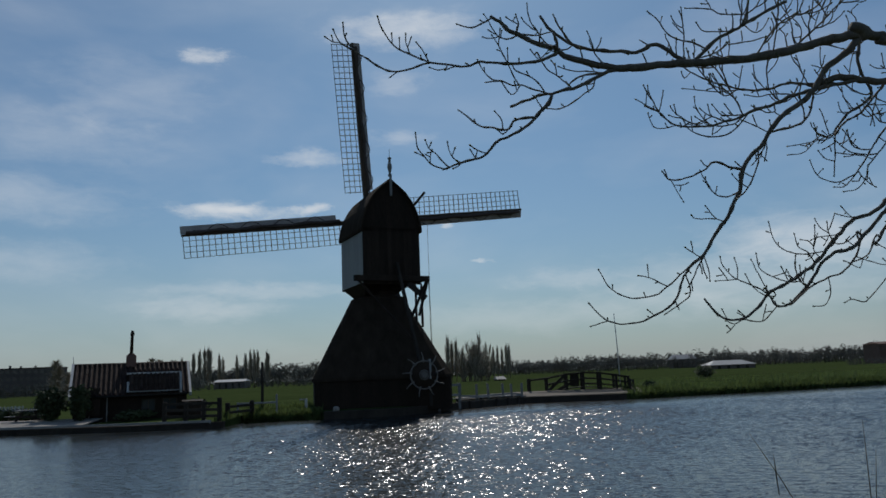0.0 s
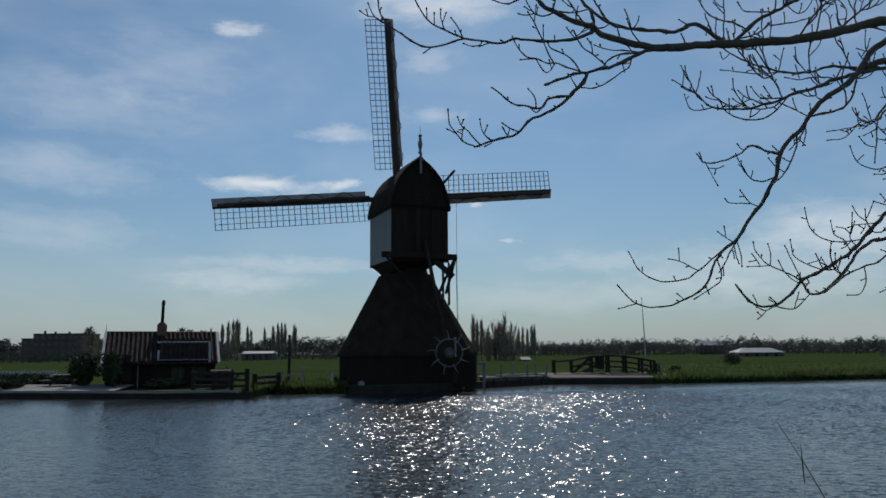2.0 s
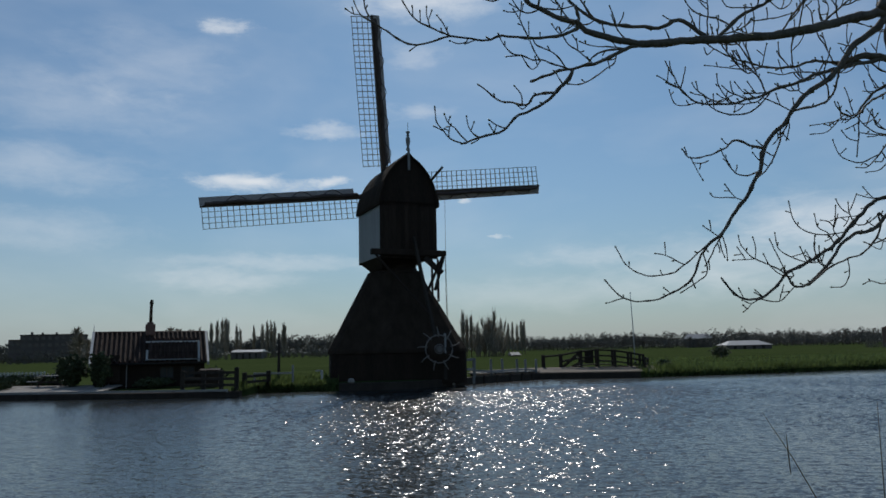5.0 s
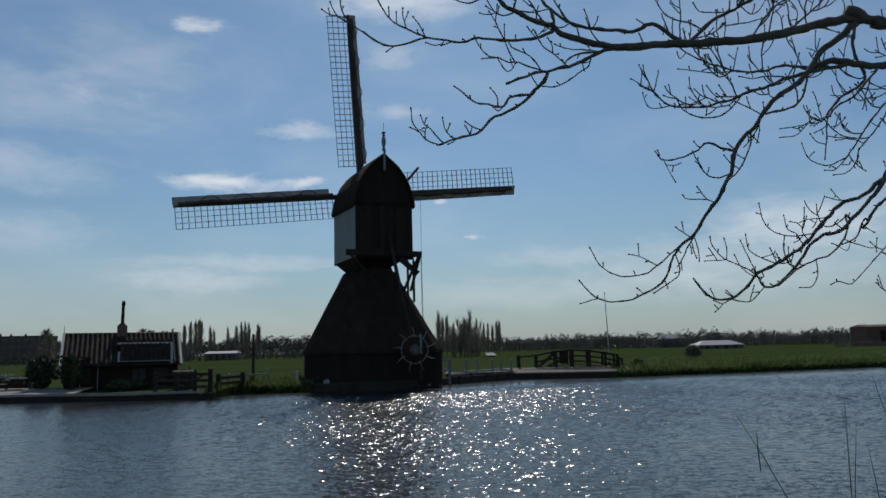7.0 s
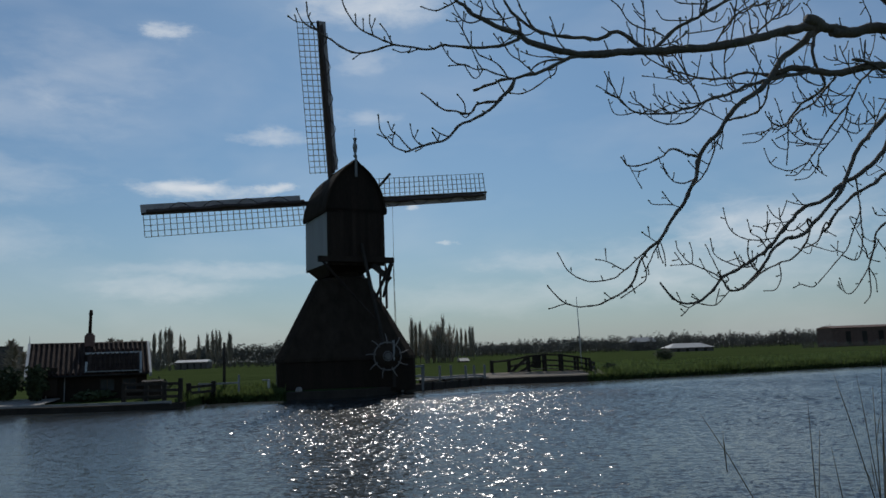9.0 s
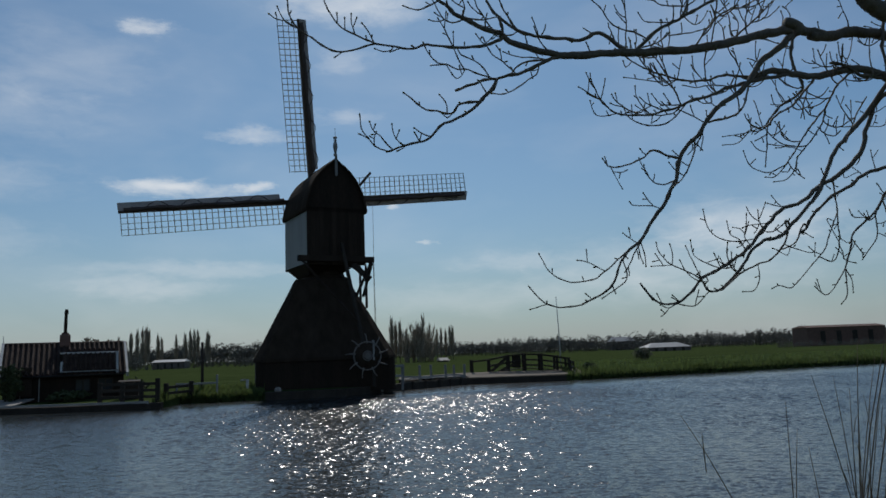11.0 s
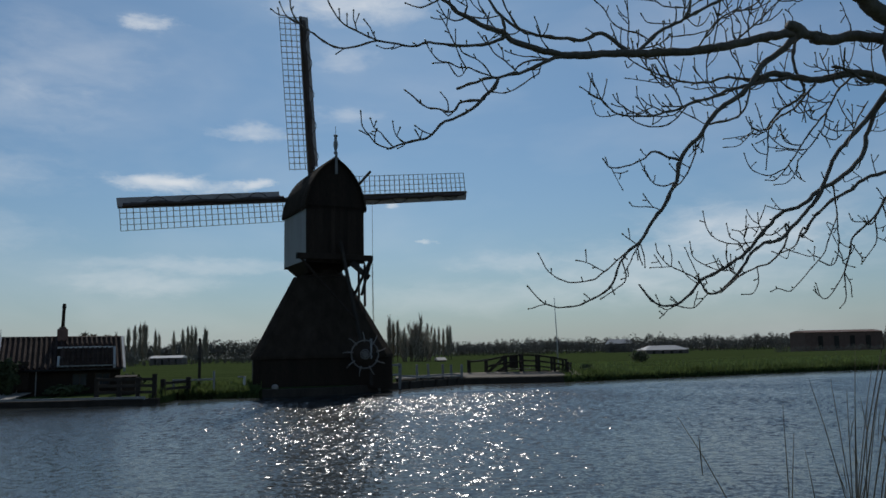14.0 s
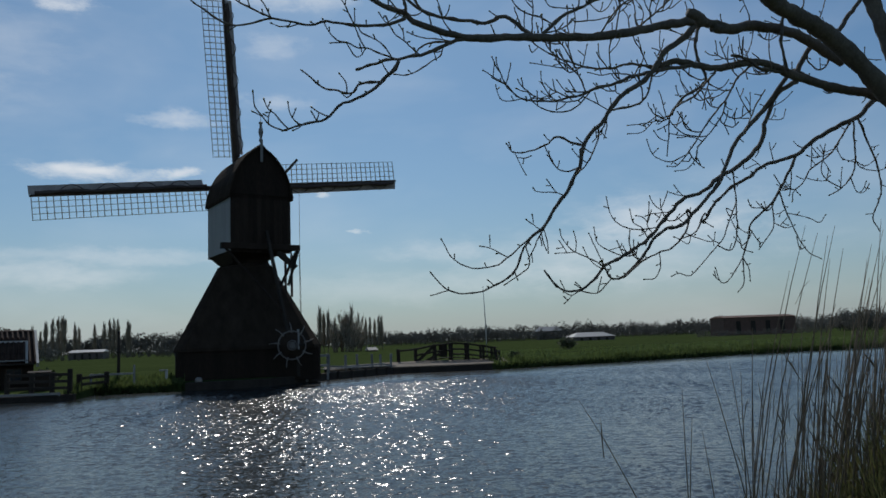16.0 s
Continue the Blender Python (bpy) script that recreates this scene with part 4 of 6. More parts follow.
def picket_fence(a, b, count):
    """A low pale fence of short boards on two rails."""
    f = thing("picket_fence", pose(0, 0, 0), "low white picket fence across the grass", "fence")
    za, zb = ground_z(*a), ground_z(*b)
    for h in (0.16, 0.36):
        part("rail", beamed((*a, za + h), (*b, zb + h), 0.04, 0.06), M_WHITE, f)
    picket = None
    for i in range(count):
        k = i / (count - 1)
        m = Matrix.Translation((a[0] + (b[0] - a[0]) * k, a[1] + (b[1] - a[1]) * k - 0.045, za + (zb - za) * k + 0.22))
        if picket is None:
            picket = part("picket", boxed((0, 0, 0), (0.13, 0.03, 0.5), bevel=0.006), M_WHITE, f)
            picket.matrix_basis = m
        else:
            again(picket, m, f)


picket_fence((-48.0, 73.0), (-36.5, 74.0), 36)


# ---- distance ----
def bare_tree(bm, x, y, z, h, spread, r, count, lean=0.0, slim=False):
    """A far bare tree: trunk, rising limbs and a haze of twigs."""
    h = h * 0.83 if slim else h
    base = Vector((x, y, z))
    tube(bm, [base, base + Vector((lean * 0.3, 0, h * 0.45)), base + Vector((lean, 0, h * 0.93))], [h * 0.014, h * 0.009, h * 0.002], 5)
    for k in range(count):
        f = r.uniform(0.12, 0.95) if slim else r.uniform(0.3, 0.95)
        p = base + Vector((lean * f, 0, h * f))
        a = r.uniform(0, 6.28)
        reach = spread * (math.sin(math.pi * min(1, f * 0.9 + 0.08)) * 0.8 + 0.2) * r.uniform(0.3, 1.1)
        rise = h * (0.24 if slim else 0.1) * r.uniform(0.6, 1.3)
        q = p + Vector((math.cos(a) * reach, math.sin(a) * reach, rise))
        s = Vector((1, 0.2, 0)).normalized() * h * (0.006 if slim else 0.012) * r.uniform(0.6, 1.5)
        m = p.lerp(q, 0.55) + Vector((0, 0, -rise * 0.12))
        v = [bm.verts.new(c) for c in (p - s * 0.6, p + s * 0.6, m + s, q, m - s)]
        bm.faces.new(v)


rf = random.Random(21)
# slim poplars: slope across the view, distance, height
for group, mat, rows in (("poplars behind the cottage", M_POPLAR, [(-0.297, 300, 13), (-0.288, 310, 11.5), (-0.282, 300, 15), (-0.2755, 300, 15.5), (-0.269, 300, 16.5), (-0.2645, 305, 16.8), (-0.262, 300, 16),
                                                                  (-0.250, 320, 14.5), (-0.245, 320, 13), (-0.228, 320, 13.5), (-0.2165, 310, 14.3), (-0.2105, 310, 15.2), (-0.2055, 310, 15.4), (-0.202, 310, 14.8), (-0.190, 305, 14.6), (-0.188, 305, 13.5)]),
                         ("poplars behind the mill", M_POPLAR, [(0.0425, 185, 11.6), (0.047, 188, 10.3), (0.0525, 185, 10.8), (0.101, 230, 9.8), (0.106, 230, 10.0), (0.112, 230, 9.6), (0.1185, 228, 10.8), (0.122, 228, 10.5)])):
    for sx, d, h in rows:
        t = thing("poplar", pose(sx * d, d, 0.2), "slim bare poplar tree in the far distance", "tree", group)
        bm = bmesh.new()
        bare_tree(bm, 0, 0, 0, h, h * 0.085, rf, 210, rf.uniform(-0.2, 0.2), True)
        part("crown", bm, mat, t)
for sx, d, h in ((0.0625, 180, 10.0), (0.070, 182, 11.5), (0.0765, 180, 13.3), (0.0825, 182, 12.4), (0.088, 184, 10.5), (0.060, 190, 8.5), (0.093, 190, 8)):
    t = thing("willow", pose(sx * d, d, 0.2), "bare grey-brown willow clump beyond the meadow", "tree", "willows behind the mill")
    bm = bmesh.new()
    for k in range(7):
        bare_tree(bm, rf.uniform(-0.5, 0.5), rf.uniform(-0.5, 0.5), 0, h * rf.uniform(0.5, 0.95), h * 0.1, rf, 60, rf.uniform(-2.2, 3.0) * h / 12, True)
    leaf_cloud(bm, (0, 0, h * 0.42), (h * 0.15, h * 0.13, h * 0.44), 900, 0.11, rf)
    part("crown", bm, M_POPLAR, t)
for sx, d, h in ((-0.335, 150, 7.2), (-0.325, 152, 7.0), (-0.308, 150, 6.6), (-0.455, 170, 8.2), (-0.45, 160, 7.0), (-0.44, 120, 4.5)):
    t = thing("garden_tree", pose(sx * d, d, 0.2), "small bare tree standing behind the cottage", "tree", "garden trees")
    bm = bmesh.new()
    bare_tree(bm, 0, 0, 0, h, h * 0.3, rf, 260)
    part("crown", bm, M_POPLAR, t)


def woods(name, x0, x1, step, dist, height, label, mat, leaf):
    bm = bmesh.new()
    sx = x0
    while sx < x1:
        d = dist(sx) * rf.uniform(0.96, 1.05)
        h = height(sx) * rf.uniform(0.8, 1.15)
        p = (sx * d, d, 0.3)
        rad = h * rf.uniform(0.42, 0.6)
        leaf_cloud(bm, (p[0], p[1], h * 0.5), (rad, rad * 0.6, h * 0.52), 270, leaf * h * 0.42, rf)
        if rf.random() < 0.5:
            leaf_cloud(bm, (p[0] + rf.uniform(-1, 1) * rad, p[1], h * 0.78), (rad * 0.4, rad * 0.4, h * 0.3), 70, leaf * h * 0.34, rf)
        tube(bm, [(p[0], p[1], 0), (p[0], p[1], h * 0.6)], h * 0.02, 5)
        sx += step * rf.uniform(0.7, 1.3)
    return tagged(part(name, bm, mat), label, "woods", kind="stuff")


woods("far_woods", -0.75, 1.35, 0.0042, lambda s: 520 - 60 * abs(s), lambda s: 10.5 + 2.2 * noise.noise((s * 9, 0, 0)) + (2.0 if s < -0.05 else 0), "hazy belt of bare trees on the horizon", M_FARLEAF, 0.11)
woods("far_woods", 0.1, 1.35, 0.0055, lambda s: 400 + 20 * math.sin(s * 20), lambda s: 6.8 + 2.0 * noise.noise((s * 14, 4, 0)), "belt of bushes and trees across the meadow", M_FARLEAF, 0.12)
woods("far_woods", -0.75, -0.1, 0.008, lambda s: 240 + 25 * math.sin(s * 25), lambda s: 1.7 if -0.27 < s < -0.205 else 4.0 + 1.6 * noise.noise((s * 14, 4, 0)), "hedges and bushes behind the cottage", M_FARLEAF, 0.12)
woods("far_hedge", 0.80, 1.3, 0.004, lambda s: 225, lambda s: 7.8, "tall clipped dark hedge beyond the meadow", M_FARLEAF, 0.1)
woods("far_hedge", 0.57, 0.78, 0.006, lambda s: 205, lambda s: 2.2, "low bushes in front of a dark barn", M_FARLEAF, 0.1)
woods("meadow_tussocks", 0.24, 1.1, 0.0035, lambda s: 72 + 90 * rf.random() ** 1.5, lambda s: 0.5, "low tussocks and rushes in the meadow", M_SHRUB, 0.2)


def block(name, x0, x1, y, depth, h, label, storeys, bays, mat):
    b = thing(name, pose(x0, y, 0.2), label, "building")
    w = x1 - x0
    part("wall", boxed((w / 2, depth / 2, h / 2), (w, depth, h)), mat, b)
    part("roof", boxed((w / 2, depth / 2, h + 0.15), (w + 0.3, depth + 0.3, 0.3)), M_TAR, b)
    pane = None
    for s in range(storeys):
        for i in range(bays):
            m = pose((i + 0.5) * w / bays, -0.03, (s + 0.55) * h / storeys)
            if pane is None:
                pane = part("window", boxed((0, 0, 0), (w / bays * 0.55, 0.1, h / storeys * 0.45)), M_GLASS, b)
                pane.matrix_basis = m
            else:
                again(pane, m, b)
    return b


flats = block("apartment_block", -158, -137.5, 300, 12, 10.6, "long dark apartment block on the horizon", 4, 8, M_BLOCK)
part("stair_tower", boxed((20.0, 4, 5.7), (2.2, 3, 11.4)), M_BLOCK, flats)
part("roof_unit", boxed((2.4, 4, 11.3), (0.5, 1, 1.4)), M_BLOCK, flats)
for x in (6.5, 12.0):
    part("roof_unit", boxed((x, 4, 11.2), (0.4, 1, 1.0)), M_BLOCK, flats)
block("apartment_wing", -163.5, -158.2, 302, 10, 8.8, "lower dark wing beside the apartment block", 3, 2, M_BLOCK)


def barn(name, sx0, sx1, d, wall_h, ridge_h, label, roof_mat, wall_mat, hip=0.15):
    x0, x1 = sx0 * d, sx1 * d
    b = thing(name, pose(x0, d, 0.2), label, "barn")
    w, dep = x1 - x0, 9.0
    part("wall", boxed((w / 2, dep / 2, wall_h / 2), (w - 0.6, dep - 0.6, wall_h)), wall_mat, b)
    bm = bmesh.new()
    k = w * hip
    loft(bm, [[(0, 0, wall_h), (w, 0, wall_h), (w, dep, wall_h), (0, dep, wall_h)], [(k, dep / 2 - 0.2, ridge_h), (w - k, dep / 2 - 0.2, ridge_h), (w - k, dep / 2 + 0.2, ridge_h), (k, dep / 2 + 0.2, ridge_h)]])
    part("roof", bm, roof_mat, b)
    for i in range(4):
        part("door", boxed((w * (0.2 + 0.2 * i), 0.28, wall_h * 0.45), (w * 0.06, 0.1, wall_h * 0.7)), M_TIMBER, b)
    return b


barn("white_barn", 0.384, 0.446, 250, 1.5, 3.0, "low farm shed with a pale sheet roof", M_ROOFGREY, M_BLOCK, 0.2)
barn("dark_barn", 0.612, 0.73, 225, 5.9, 6.6, "long dark brown barn with a low flat roof", M_BRICK, M_BRICK, 0.01)
barn("low_shed", -0.258, -0.217, 266, 2.5, 3.3, "low greenhouse with a pale roof behind the meadow", M_ROOFGREY, M_BLOCK, 0.02)
barn("low_shed", 0.104, 0.117, 170, 0.5, 1.1, "small grey shed in the meadow", M_GREYWOOD, M_BLOCK, 0.05)
barn("low_shed", 0.335, 0.368, 460, 5.5, 8.3, "pale far farm roof among the trees", M_ROOFGREY, M_BLOCK, 0.1)


# ---- the tree on the near bank ----
tree = thing("tree", pose(0, 0, 0), "bare spring tree with budding twigs hanging over the water", "tree")
rng = random.Random(11)


def smooth_line(pts, n):
    """n points along a smooth line through pts, with their share of the length."""
    pts = [Vector(p) for p in pts]
    ext = [pts[0] * 2 - pts[1], *pts, pts[-1] * 2 - pts[-2]]
    out = []
    for i in range(n):
        u = i / (n - 1) * (len(pts) - 1)
        k = min(int(u), len(pts) - 2)
        f = u - k
        a, b, c, d = ext[k:k + 4]
        out.append(0.5 * ((2 * b) + (c - a) * f + (2 * a - 5 * b + 4 * c - d) * f * f + (3 * b - a - 3 * c + d) * f ** 3))
    return out


def bud(bm, p, d, r):
    d = d.normalized()
    tube(bm, [p, p + d * r * 0.9, p + d * r * 2.0, p + d * r * 3.0], [r * 0.7, r * 1.2, r * 0.9, r * 0.15], 5)


def any_way():
    return Vector((rng.uniform(-1, 1), rng.uniform(-1, 1), rng.uniform(-1, 1)))


def spur(bm, buds, p, d, length, r):
    """A short knotty side shoot that turns up and ends in a bud."""
    n = max(2, int(length / 0.022))
    pts, rad = [p.copy()], [r]
    d = d.normalized()
    for i in range(n):
        d = (d + Vector((0, 0, 0.16)) + any_way() * 0.22).normalized()
        p = p + d * (length / n)
        pts.append(p.copy())
        rad.append(max(0.0036, r * (1 - 0.3 * (i + 1) / n)) * (1.2 if i % 2 else 0.95))
    tube(bm, pts, rad, 6)
    bud(buds, p, d, rng.uniform(0.0045, 0.006))
    return pts


def limb(r0, r1, pts, sprays=0):
    """One piece of wood along pts: bent a little at each knot, with knots, spurs, a bud at a thin end and some longer forked twigs."""
    size = sum((Vector(b) - Vector(a)).length for a, b in zip(pts, pts[1:]))
    thin = r0 < 0.012
    n = max(5, int(size / (0.020 if thin else 0.035)))
    line = smooth_line(pts, n)
    bm, buds, rad = bmesh.new(), bmesh.new(), []
    knot = rng.randrange(3, 6)
    for i, p in enumerate(line):
        r = r0 + (r1 - r0) * (i / (n - 1)) ** 0.8
        k = noise.noise(p * 9.0)
        if 0 < i:
            shift = Vector((noise.noise(p * 14), noise.noise(p * 14 + Vector((5, 0, 0))), noise.noise(p * 14 + Vector((0, 9, 0)))))
            line[i] = p + shift * min(0.011, r * 0.9) + any_way() * min(0.0016, r * 0.2)
        knob = 0.0
        if r < 0.014:
            knot -= 1
            if knot <= 0:
                knob, knot = rng.uniform(0.2, 0.45), rng.randrange(3, 7)
        rad.append(r * (1 + 0.16 * k + knob + (0.10 * noise.noise(p * 40.0) if r > 0.014 else 0)))
    tube(bm, line, rad, 14 if r0 > 0.03 else 10 if not thin else 7)
    # spurs, only on the thin wood
    x = rng.uniform(0.05, 0.16)
    while x < size - 0.04:
        i = min(n - 2, max(1, int(x / size * (n - 1))))
        here = rad[i]
        along = (line[i + 1] - line[i]).normalized()
        side = along.cross(Vector((rng.uniform(-0.6, 0.6), 1, rng.uniform(-0.6, 0.6)))).normalized()
        if rng.random() < 0.7:
            side = side if side.z > 0 else -side
        if here < 0.014:
            long = rng.uniform(0.010, 0.03) if rng.random() < 0.66 else rng.uniform(0.05, 0.12)
            tip = spur(bm, buds, line[i], along * rng.uniform(0.4, 1.0) + side * 0.8, long, min(0.0046, here * 0.75))
            if long > 0.08:
                spur(bm, buds, tip[len(tip) // 2], along * 0.7 - side * 0.5, rng.uniform(0.02, 0.05), 0.0042)
            x += rng.uniform(0.15, 0.36)
        else:
            if rng.random() < 0.35:
                spur(bm, buds, line[i], along * 0.4 + side, rng.uniform(0.02, 0.10) + here, 0.0055)
            x += rng.uniform(0.15, 0.4)
    for k in range(sprays):
        i = min(n - 2, max(1, int((k + rng.uniform(0.3, 0.9)) / sprays * (n - 1))))
        along = (line[i + 1] - line[i]).normalized()
        side = along.cross(Vector((rng.uniform(-0.5, 0.5), 1, rng.uniform(-0.5, 0.5)))).normalized() * rng.choice((-1, 1))
        tip = spur(bm, buds, line[i], along * 0.8 + side * rng.uniform(0.4, 0.9) + Vector((-0.2, rng.uniform(-0.6, 0.6), -0.25)), rng.uniform(0.18, 0.42), 0.0052)
        for j in range(3):
            at = rng.randrange(len(tip) // 4, len(tip) - 1)
            go = (tip[at + 1] - tip[at]).normalized()
            spur(bm, buds, tip[at], go * 0.8 + side * rng.choice((-0.7, 0.7)) + any_way() * 0.3, rng.uniform(0.05, 0.16), 0.0044)
    if r1 < 0.0058:
        bud(buds, line[-1], line[-1] - line[-2], 0.0056)
    me = bpy.data.meshes.new("bud")
    buds.to_mesh(me)
    buds.free()
    k = len(bm.faces)
    bm.from_mesh(me)
    bpy.data.meshes.remove(me)
    bm.faces.ensure_lookup_table()
    for f in bm.faces[k:]:
        f.material_index = 1
    ob = part("twig" if thin else "limb", bm, M_TWIG if thin else M_BARK, tree)
    ob.data.materials.append(M_BUD)
    return ob


# trunk, on the bank
trunk_line = smooth_line([(6.35, 5.5, 0.1), (6.2, 5.5, 1.4), (5.9, 5.45, 2.6), (5.6, 5.42, 3.2), (5.4, 5.4, 3.6), (5.3, 5.38, 3.8)], 24)
bm = bmesh.new()
tube(bm, trunk_line, [0.34 - 0.25 * (i / 23) ** 0.9 + (0.12 * max(0, 1 - i / 3)) for i in range(24)], 16)
part("trunk", bm, M_BARK, tree, "thick leaning grey-brown trunk")
# the cut stub of an old branch
part("stub", tube(bmesh.new(), smooth_line([(3.26, 4.98, 4.42), (3.22, 4.96, 4.475), (3.13, 4.95, 4.50)], 6), [0.042, 0.045, 0.04, 0.036, 0.038, 0.03], 10), M_BARK, tree)
limb(0.085, 0.055, [(5.41, 5.30, 3.71), (4.70, 5.22, 4.34), (4.32, 5.15, 4.55), (3.99, 5.08, 4.65), (3.73, 5.00, 4.79)])
limb(0.080, 0.060, [(5.37, 5.35, 3.87), (5.24, 5.38, 4.46), (5.08, 5.40, 5.01)])
limb(0.0423, 0.0386, [(4.86, 5.51, 4.39), (4.67, 5.51, 4.50), (4.51, 5.49, 4.58), (4.23, 5.43, 4.62), (3.92, 5.35, 4.60), (3.68, 5.29, 4.54), (3.51, 5.25, 4.52)])
limb(0.0386, 0.0239, [(3.65, 5.28, 4.54), (3.51, 5.25, 4.56), (3.35, 5.20, 4.55), (3.01, 5.11, 4.46), (2.74, 5.03, 4.37), (2.43, 4.93, 4.28), (2.08, 4.88, 4.23), (1.71, 4.83, 4.20), (1.45, 4.80, 4.17), (1.29, 4.78, 4.18)], 5)
limb(0.0221, 0.0110, [(1.29, 4.78, 4.18), (1.16, 4.78, 4.22), (1.06, 4.79, 4.26), (1.01, 4.79, 4.31), (0.91, 4.79, 4.34), (0.80, 4.80, 4.40), (0.75, 4.80, 4.43), (0.69, 4.81, 4.47), (0.65, 4.81, 4.51), (0.58, 4.81, 4.56)], 2)
limb(0.0120, 0.0057, [(1.02, 4.79, 4.30), (0.99, 4.78, 4.26), (0.91, 4.77, 4.23), (0.79, 4.75, 4.20), (0.67, 4.73, 4.19), (0.56, 4.72, 4.20), (0.49, 4.71, 4.20), (0.43, 4.70, 4.17), (0.36, 4.69, 4.16), (0.27, 4.67, 4.17), (0.16, 4.66, 4.18)])
limb(0.0066, 0.0041, [(0.16, 4.66, 4.18), (-0.08, 4.67, 4.13), (-0.24, 4.67, 4.22), (-0.33, 4.68, 4.29), (-0.38, 4.68, 4.38), (-0.39, 4.68, 4.47)])
limb(0.0041, 0.0033, [(-0.33, 4.68, 4.29), (-0.41, 4.66, 4.33), (-0.45, 4.65, 4.41)])
limb(0.0066, 0.0041, [(0.16, 4.66, 4.18), (0.10, 4.64, 4.20), (0.02, 4.60, 4.22), (-0.04, 4.57, 4.24), (-0.09, 4.54, 4.28), (-0.14, 4.50, 4.35), (-0.16, 4.47, 4.40)])
limb(0.0041, 0.0033, [(-0.03, 4.58, 4.24), (-0.03, 4.58, 4.28), (-0.03, 4.58, 4.31)])
limb(0.0041, 0.0033, [(0.03, 4.60, 4.22), (0.01, 4.57, 4.28), (0.01, 4.55, 4.32)])
limb(0.0049, 0.0033, [(0.15, 4.66, 4.19), (0.12, 4.65, 4.25), (0.08, 4.65, 4.31)])
limb(0.0041, 0.0033, [(0.27, 4.67, 4.17), (0.26, 4.66, 4.14), (0.21, 4.64, 4.12), (0.16, 4.62, 4.13)])
limb(0.0041, 0.0033, [(0.32, 4.68, 4.16), (0.26, 4.66, 4.13)])
limb(0.0057, 0.0041, [(0.75, 4.80, 4.43), (0.88, 4.79, 4.41), (0.99, 4.78, 4.43)])
limb(0.0156, 0.0083, [(1.91, 4.86, 4.21), (1.81, 4.87, 4.30), (1.73, 4.88, 4.36), (1.67, 4.88, 4.36), (1.62, 4.88, 4.33), (1.56, 4.88, 4.31), (1.48, 4.89, 4.33), (1.36, 4.89, 4.33), (1.25, 4.90, 4.35), (1.15, 4.91, 4.39), (1.06, 4.92, 4.46), (0.98, 4.93, 4.54), (0.94, 4.94, 4.62)])
limb(0.0083, 0.0049, [(1.15, 4.91, 4.39), (1.07, 4.90, 4.50), (1.03, 4.90, 4.60)])
limb(0.0092, 0.0083, [(0.99, 4.78, 4.43), (1.01, 4.77, 4.35), (1.01, 4.76, 4.30)])
limb(0.0049, 0.0041, [(1.15, 4.91, 4.39), (1.11, 4.91, 4.36), (1.07, 4.92, 4.36)])
limb(0.0057, 0.0041, [(0.75, 4.80, 4.43), (0.77, 4.83, 4.52), (0.76, 4.86, 4.59)])
limb(0.0049, 0.0041, [(0.71, 4.80, 4.45), (0.67, 4.81, 4.49), (0.65, 4.81, 4.54)])
limb(0.0057, 0.0041, [(0.59, 4.81, 4.55), (0.50, 4.81, 4.50), (0.43, 4.80, 4.48), (0.36, 4.79, 4.50)])
limb(0.0041, 0.0033, [(0.89, 4.77, 4.23), (0.87, 4.78, 4.25), (0.84, 4.80, 4.31)])
limb(0.0049, 0.0041, [(0.86, 4.79, 4.27), (0.88, 4.79, 4.29), (0.90, 4.76, 4.21), (0.93, 4.73, 4.14), (0.98, 4.70, 4.09), (1.01, 4.68, 4.05), (1.04, 4.66, 4.01)])
limb(0.0041, 0.0033, [(0.98, 4.70, 4.09), (0.98, 4.72, 4.16), (0.96, 4.73, 4.20)])
limb(0.0041, 0.0033, [(0.67, 4.73, 4.19), (0.67, 4.71, 4.28)])
limb(0.0049, 0.0033, [(0.67, 4.73, 4.19), (0.63, 4.70, 4.26), (0.61, 4.69, 4.30), (0.57, 4.66, 4.35)])
limb(0.0041, 0.0033, [(0.61, 4.69, 4.30), (0.62, 4.65, 4.39)])
limb(0.0147, 0.0092, [(1.45, 4.80, 4.17), (1.31, 4.78, 4.13), (1.22, 4.77, 4.08), (1.12, 4.76, 4.03), (1.05, 4.75, 4.01), (0.95, 4.74, 3.98)])
limb(0.0092, 0.0083, [(0.95, 4.74, 3.98), (0.86, 4.74, 3.97), (0.76, 4.74, 3.93), (0.67, 4.74, 3.90)])
limb(0.0057, 0.0041, [(0.93, 4.74, 3.98), (0.81, 4.71, 4.01), (0.74, 4.68, 4.02), (0.68, 4.67, 4.02), (0.62, 4.65, 4.04)])
limb(0.0049, 0.0033, [(0.62, 4.65, 4.04), (0.55, 4.66, 4.06), (0.50, 4.66, 4.12), (0.47, 4.67, 4.19)])
limb(0.0041, 0.0033, [(0.62, 4.65, 4.04), (0.52, 4.66, 4.04)])
limb(0.0041, 0.0033, [(0.61, 4.65, 4.04), (0.66, 4.64, 3.95), (0.70, 4.64, 3.96), (0.72, 4.63, 3.99)])
limb(0.0049, 0.0041, [(0.73, 4.68, 4.02), (0.70, 4.69, 4.08), (0.67, 4.69, 4.16)])
limb(0.0049, 0.0041, [(0.90, 4.73, 3.99), (0.85, 4.70, 4.05), (0.79, 4.67, 4.08), (0.71, 4.64, 4.10), (0.68, 4.62, 4.14)])
